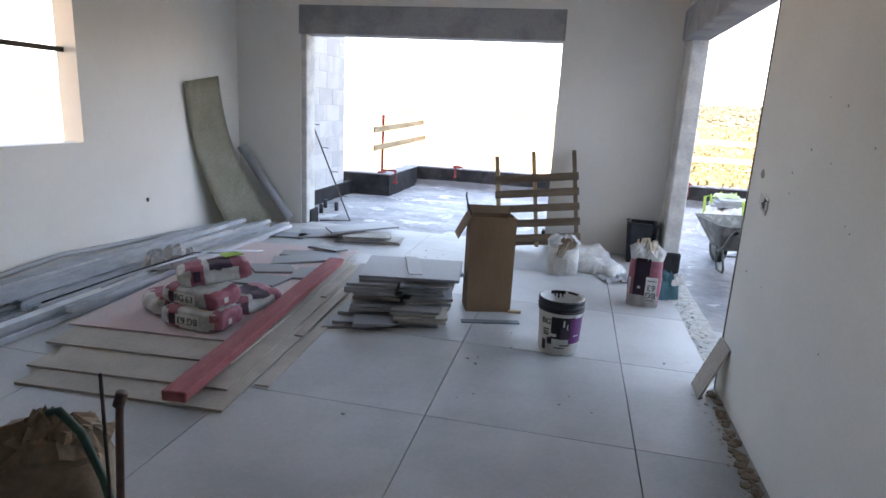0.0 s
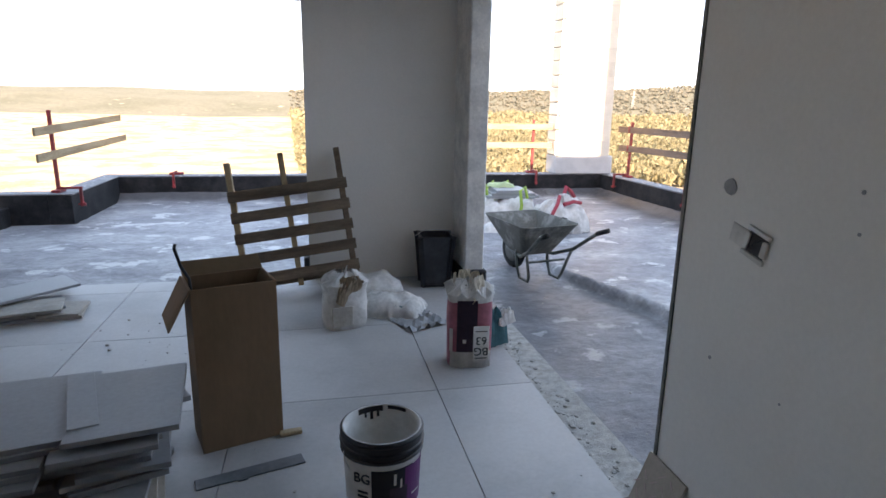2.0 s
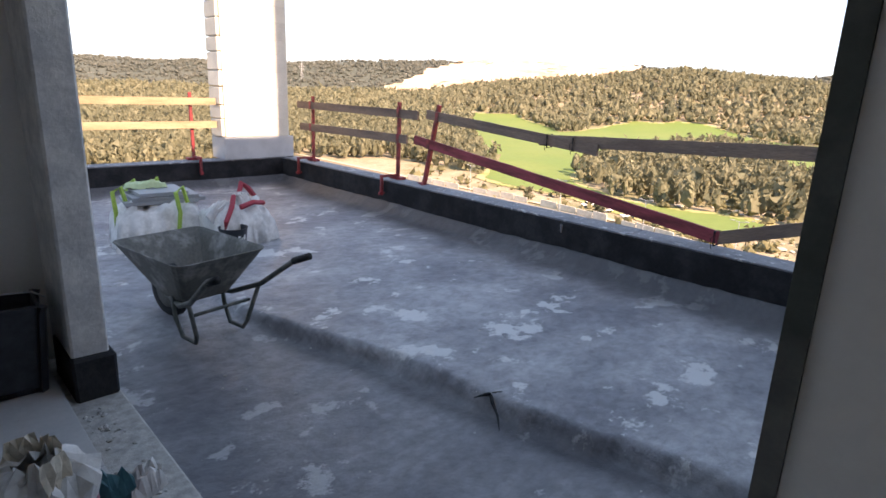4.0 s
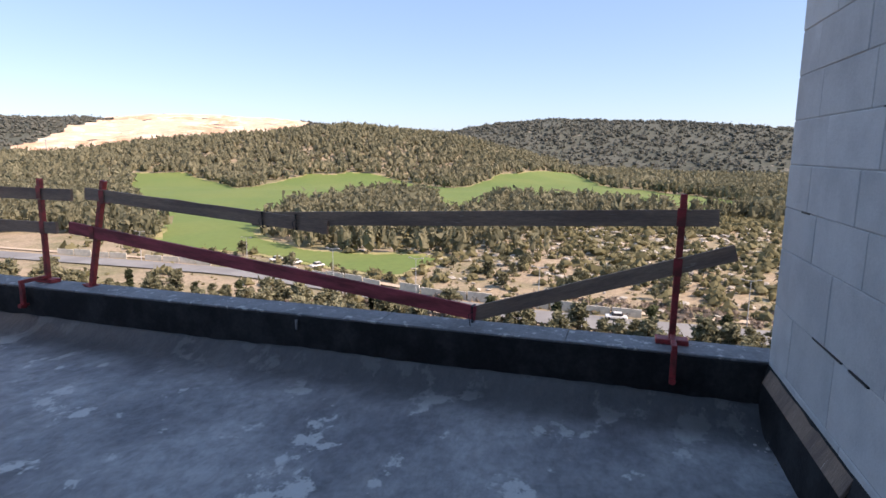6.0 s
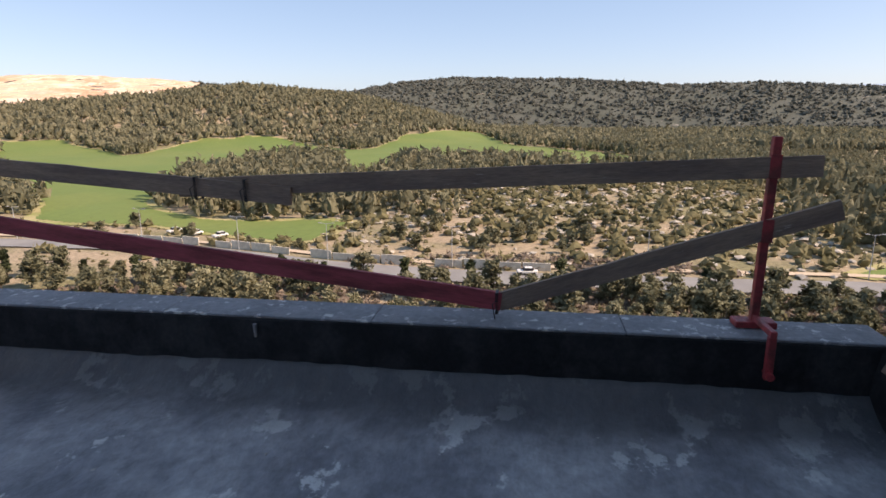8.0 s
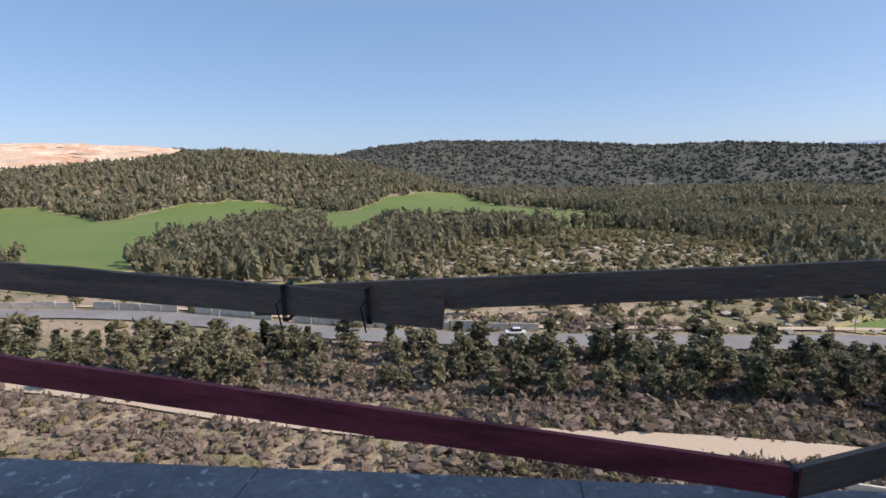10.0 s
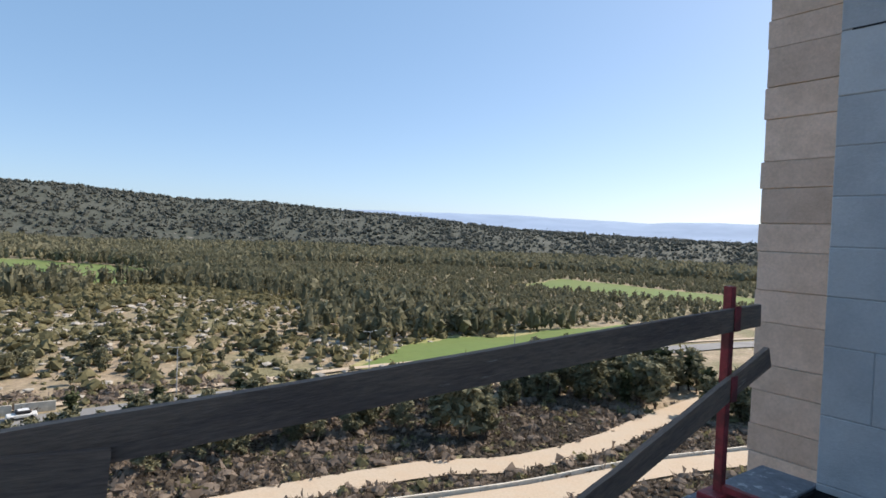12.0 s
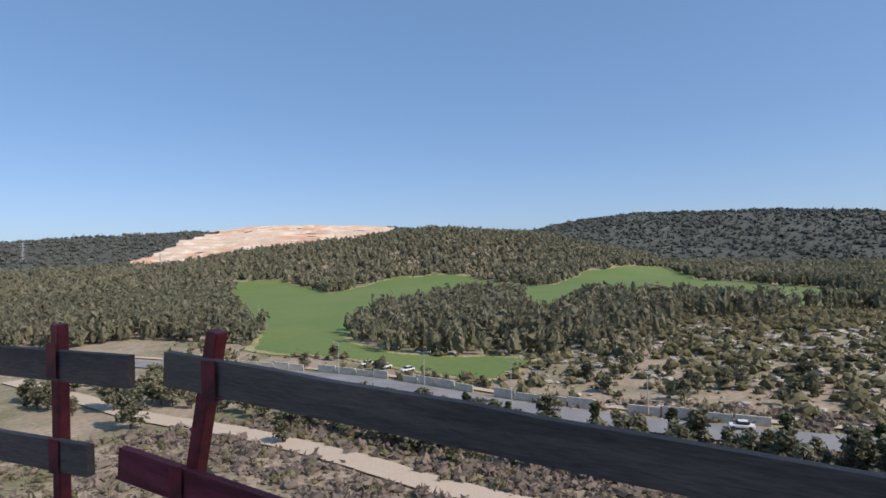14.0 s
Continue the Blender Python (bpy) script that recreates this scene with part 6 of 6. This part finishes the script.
for r_, a_, h_ in ((95, 128.5, 10.5), (99, 126.5, 7.5), (97, 119, 7.0), (93, 108, 7.5), (96, 131, 7.0), (92, 113, 6.5)):
    px, py = polar(r_, a_)
    tree(px, py, h_, PINES[int(h_ * 2) % 6], "pine_tree", "large spreading pine tree above the dirt track", "large pines", a_)


# street lamps beside the road, pylons on the ridge
M["pole"] = mat("pole", (0.42, 0.42, 0.41), 0.6, vary=0.1)
def street_lamp(x, y):
    ob = thing("street_lamp", pose(x, y, float(ground_z(x, y))), "slim grey street lamp with a double arm", "street lamp", "street lamps")
    part("pole", bm_tube([(0, 0, -0.2), (0, 0, 4.5), (0, 0, 9)], 0, 6, radii=[0.11, 0.09, 0.06]), "pole", ob)
    part("arm", bm_tube([(0, -1.5, 9.1), (0, 0, 8.9), (0, 1.5, 9.1)], 0.05, 5), "pole", ob)
    for s in (-1, 1):
        part("lamp_head", bm_box(-0.12, 0.12, s * 1.5 - 0.35, s * 1.5 + 0.35, 9.06, 9.2, 0.03), "pole", ob)


for px, py in ((124, 20), (125, 48), (131, 72), (141, 104), (140, 140), (123, -20), (124, -62), (121, -105)):
    street_lamp(px, py)


def pylon(x, y, h):
    ob = thing("pylon", pose(x, y, float(ground_z(x, y))), "thin grey lattice power pylon on the ridge", "pylon", "pylons")
    for sx, sy in ((-1, -1), (1, -1), (1, 1), (-1, 1)):
        part("leg", bm_tube([(3.2 * sx, 3.2 * sy, -1), (0.7 * sx, 0.7 * sy, h * 0.7), (0.3 * sx, 0.3 * sy, h)], 0.28, 4), "pole", ob)
    for z, w in ((0.68, 6), (0.8, 7.5), (0.92, 5)):
        part("cross_arm", bm_box(-w, w, -0.3, 0.3, h * z, h * z + 0.6), "pole", ob)
    for k in range(4):
        w = 3.0 - 0.6 * k
        part("brace", bm_tube([(-w, -w, h * 0.16 * k), (w - 0.4, -w + 0.4, h * 0.16 * (k + 1))], 0.2, 4), "pole", ob)


for r, a, h in ((1180, 39.3, 38), (1350, 29.5, 40)):
    px, py = polar(r, a)
    pylon(float(px), float(py), h)


# cars on the road
def car(x, y, yaw, paint, label):
    ob = thing("car", pose(x, y, float(ground_z(x, y)) + 0.36, 0, 0, yaw), label, "car", "cars on the road")
    part("body", bm_box(-0.88, 0.88, -2.1, 2.1, 0.3, 0.85, 0.14), paint, ob)
    part("cabin", bm_box(-0.78, 0.78, -1.3, 0.9, 0.85, 1.42, 0.2), "ink", ob)
    part("roof", bm_box(-0.70, 0.70, -1.0, 0.55, 1.421, 1.47, 0.02), paint, ob)
    for sx in (-1, 1):
        for sy in (-1.3, 1.35):
            part("wheel", bm_tube([(sx * 0.72, sy, 0.31), (sx * 0.9, sy, 0.31)], 0.31, 14), "rubber", ob)


car(119.5, 4.0, 4, "white_plastic", "white car driving on the valley road")
for px, py in ((154, 103), (151, 95), (148, 86)):
    car(px, py, 62, "white_plastic", "white car parked at the edge of the field")
# pines standing alone by the dirt track
for px, py, h_ in ((84, 114, 8.5), (92, 130, 9.0), (112, 142, 6.0), (87, 78, 4.2), (99, 106, 5.0), (101, 158, 7.0)):
    tree(px, py, h_, PINES[int(px) % 6], "pine_tree", "bushy pine tree standing alone by the dirt track", "track pines", px)

# ---- pieces of walls and floor, last ----
col = tagged(new("stone_column"), "pale stone clad column on the parapet corner, sunlit", "column")
part("core", bm_box(4.02, 4.98, YN + 0.035, YN + 0.40, ZC, 3.4), "stone_mortar", col)
part("base_block", bm_box(3.97, 5.06, YN - 0.012, YN + 0.44, ZC + 0.001, 0.655, 0.008), "block", col)
z, k = 0.66, 0
M["pale_stone"] = mat("pale_stone", (0.70, 0.65, 0.56), 0.9, vary=0.1, coarse=3, fine=50, bump=0.35, second=(0.63, 0.58, 0.50), rand=0.05)
while z < 3.35:
    h = (0.25, 0.20, 0.25, 0.22)[k % 4]
    part("stone", jitter(bm_box(4.008, 5.0, YN + 0.012, YN + 0.41, z + 0.001, z + h - 0.001, 0.003), 0.0015, 6, k), "pale_stone", col)
    part("quoin", jitter(bm_box(3.955, 4.004, YN + 0.02, YN + 0.41, z + 0.004, z + h - 0.004, 0.012), 0.010, 14, k), "pale_stone", col)
    z, k = z + h, k + 1


def block_wall(name, m, length, beds, firsts, block_l, thick, material, label, seed):
    """A wall of blocks whose face lies in local y = 0, running towards -x, with recessed joints. beds: heights of the bed joints; firsts: length of the first block of each course."""
    rg = random.Random(seed)
    ob = structure(name, bm_box(-length, -0.004, -thick, -0.005, beds[0], beds[-1]), "mortar", label, "wall")
    ob.matrix_basis = m
    shapes = {}
    for j, (lo, hi) in enumerate(zip(beds[:-1], beds[1:])):
        x = 0.0
        while x < length - 0.02:
            w = min(firsts[j % len(firsts)] if x == 0 else block_l, length - x)
            key = (round(w, 2), round(hi - lo, 3))
            if key not in shapes:
                shapes[key] = to_mesh("block", bm_box(-key[0] + 0.002, -0.002, -0.06, 0, 0.002, key[1] - 0.002, 0.004), material)
            part("block", shapes[key], None, ob, at=pose(-x, rg.uniform(-0.002, 0.002), lo, 0, 0, rg.uniform(-0.12, 0.12)))
            x += w
    return ob


SOUTH = pose(XC, YS, 0, 0, 0, 2.06)
bw = block_wall("wall_block_south", SOUTH, 3.80, (0.03, 0.36, 0.69, 1.022, 1.258, 1.494, 1.733, 1.969, 2.205, 2.51, 2.75, 3.0, 3.24, 3.48, 3.74), (0.5, 0.34, 0.21, 0.52, 0.38, 0.54, 0.40, 0.30), 0.60, 0.2, "block", "light grey aerated block wall with open joints", 5)
for x0, x1, z in ((-1.29, -1.10, 0.69), (-1.02, -0.66, 0.69), (-0.42, -0.30, 1.258), (-2.30, -2.05, 0.69), (-1.75, -1.60, 1.022), (-0.22, -0.05, 2.51), (-2.75, -2.40, 1.258), (-1.30, -1.12, 1.733)):
    part("open_joint", jitter(bm_box(x0, x1, -0.02, 0.0035, z - 0.004, z + 0.004), 0.003, 14, z), "ink", bw, "dark gap where the mortar is missing")
bm = bmesh.new()
prof = [(-0.1, -0.12), (0.05, -0.12), (0.035, -0.02), (0.030, 0.17), (0.022, 0.215), (0.002, 0.325), (-0.1, 0.325)]
prev = None
for k in range(39):
    ring = [bm.verts.new((-0.1 * k, y + 0.004 * noise.noise(Vector((k * 0.7, z * 9, 1))), z + 0.008 * noise.noise(Vector((k * 0.5, z * 7, 4))))) for y, z in prof]
    for q in range(len(prof) - 1) if prev else ():
        bm.faces.new((prev[q], prev[q + 1], ring[q + 1], ring[q]))
    if prev is None or k == 38:
        bm.faces.new(ring)
    prev = ring
ob = structure("upstand_south", bm, "bitumen", "black bitumen upstand along the block wall", "upstand")
ob.matrix_basis = SOUTH
block_wall("wall_block_west", pose(-3.90, 6.33, 0, 0, 0, -90), 2.48, [-0.02 + 0.247 * k for k in range(13)], (0.48, 0.25), 0.50, 0.2, "block", "light grey aerated block wall beside the terrace", 6)
structure("upstand_west", jitter(bm_box(-4.0, -3.875, 6.4, 9.14, -0.12, 0.18, 0.01), 0.008, 5), "bitumen", "black bitumen upstand along the side wall", "upstand")

sw = structure("wall_stone_end", bm_box(4.90, 5.985, 0.45, 0.928, -34, 12.4), "stone_mortar", "cream stone cladding on the projecting facade", "wall")
z, k = -2.6, 0
while z < 5.6:
    h = (0.33, 0.25, 0.30, 0.22, 0.27, 0.21)[k % 6]
    part("stone", jitter(bm_box(4.92, 5.986 + 0.014 * (k % 2), 0.5, 0.940 + 0.004 * (k % 3), z + 0.002, z + h - 0.002, 0.005), 0.004, 9, k), "stone", sw)
    z, k = z + h, k + 1

fl = structure("floor", bm_box(XL - 0.1, 0.875, -3.4, 6.20, -0.3, -0.012), "grout", "large pale grey floor tiles with thin dark joints", "floor")
tx = [XL] + [0.351 - 1.0185 * k for k in range(4, -1, -1)] + [0.883]
ty = [-3.4] + [1.87 + 1.0175 * k for k in range(-5, 5)] + [6.22]
tile_shapes = {}
for x0, x1 in zip(tx[:-1], tx[1:]):
    for y0, y1 in zip(ty[:-1], ty[1:]):
        key = (round(x1 - x0, 3), round(y1 - y0, 3))
        if key not in tile_shapes:
            tile_shapes[key] = to_mesh("tile", bm_box(0.0022, key[0] - 0.0022, 0.0022, key[1] - 0.0022, -0.012, 0, 0.0012), "floor_tile")
        part("tile", tile_shapes[key], None, fl, at=pose(x0, y0, 0))
structure("threshold", jitter(bm_box(0.86, 1.12, 2.3, 6.3, -0.3, -0.05, 0.01), 0.008, 8), "rubble", "rough mortar bed along the tile edge", "threshold")
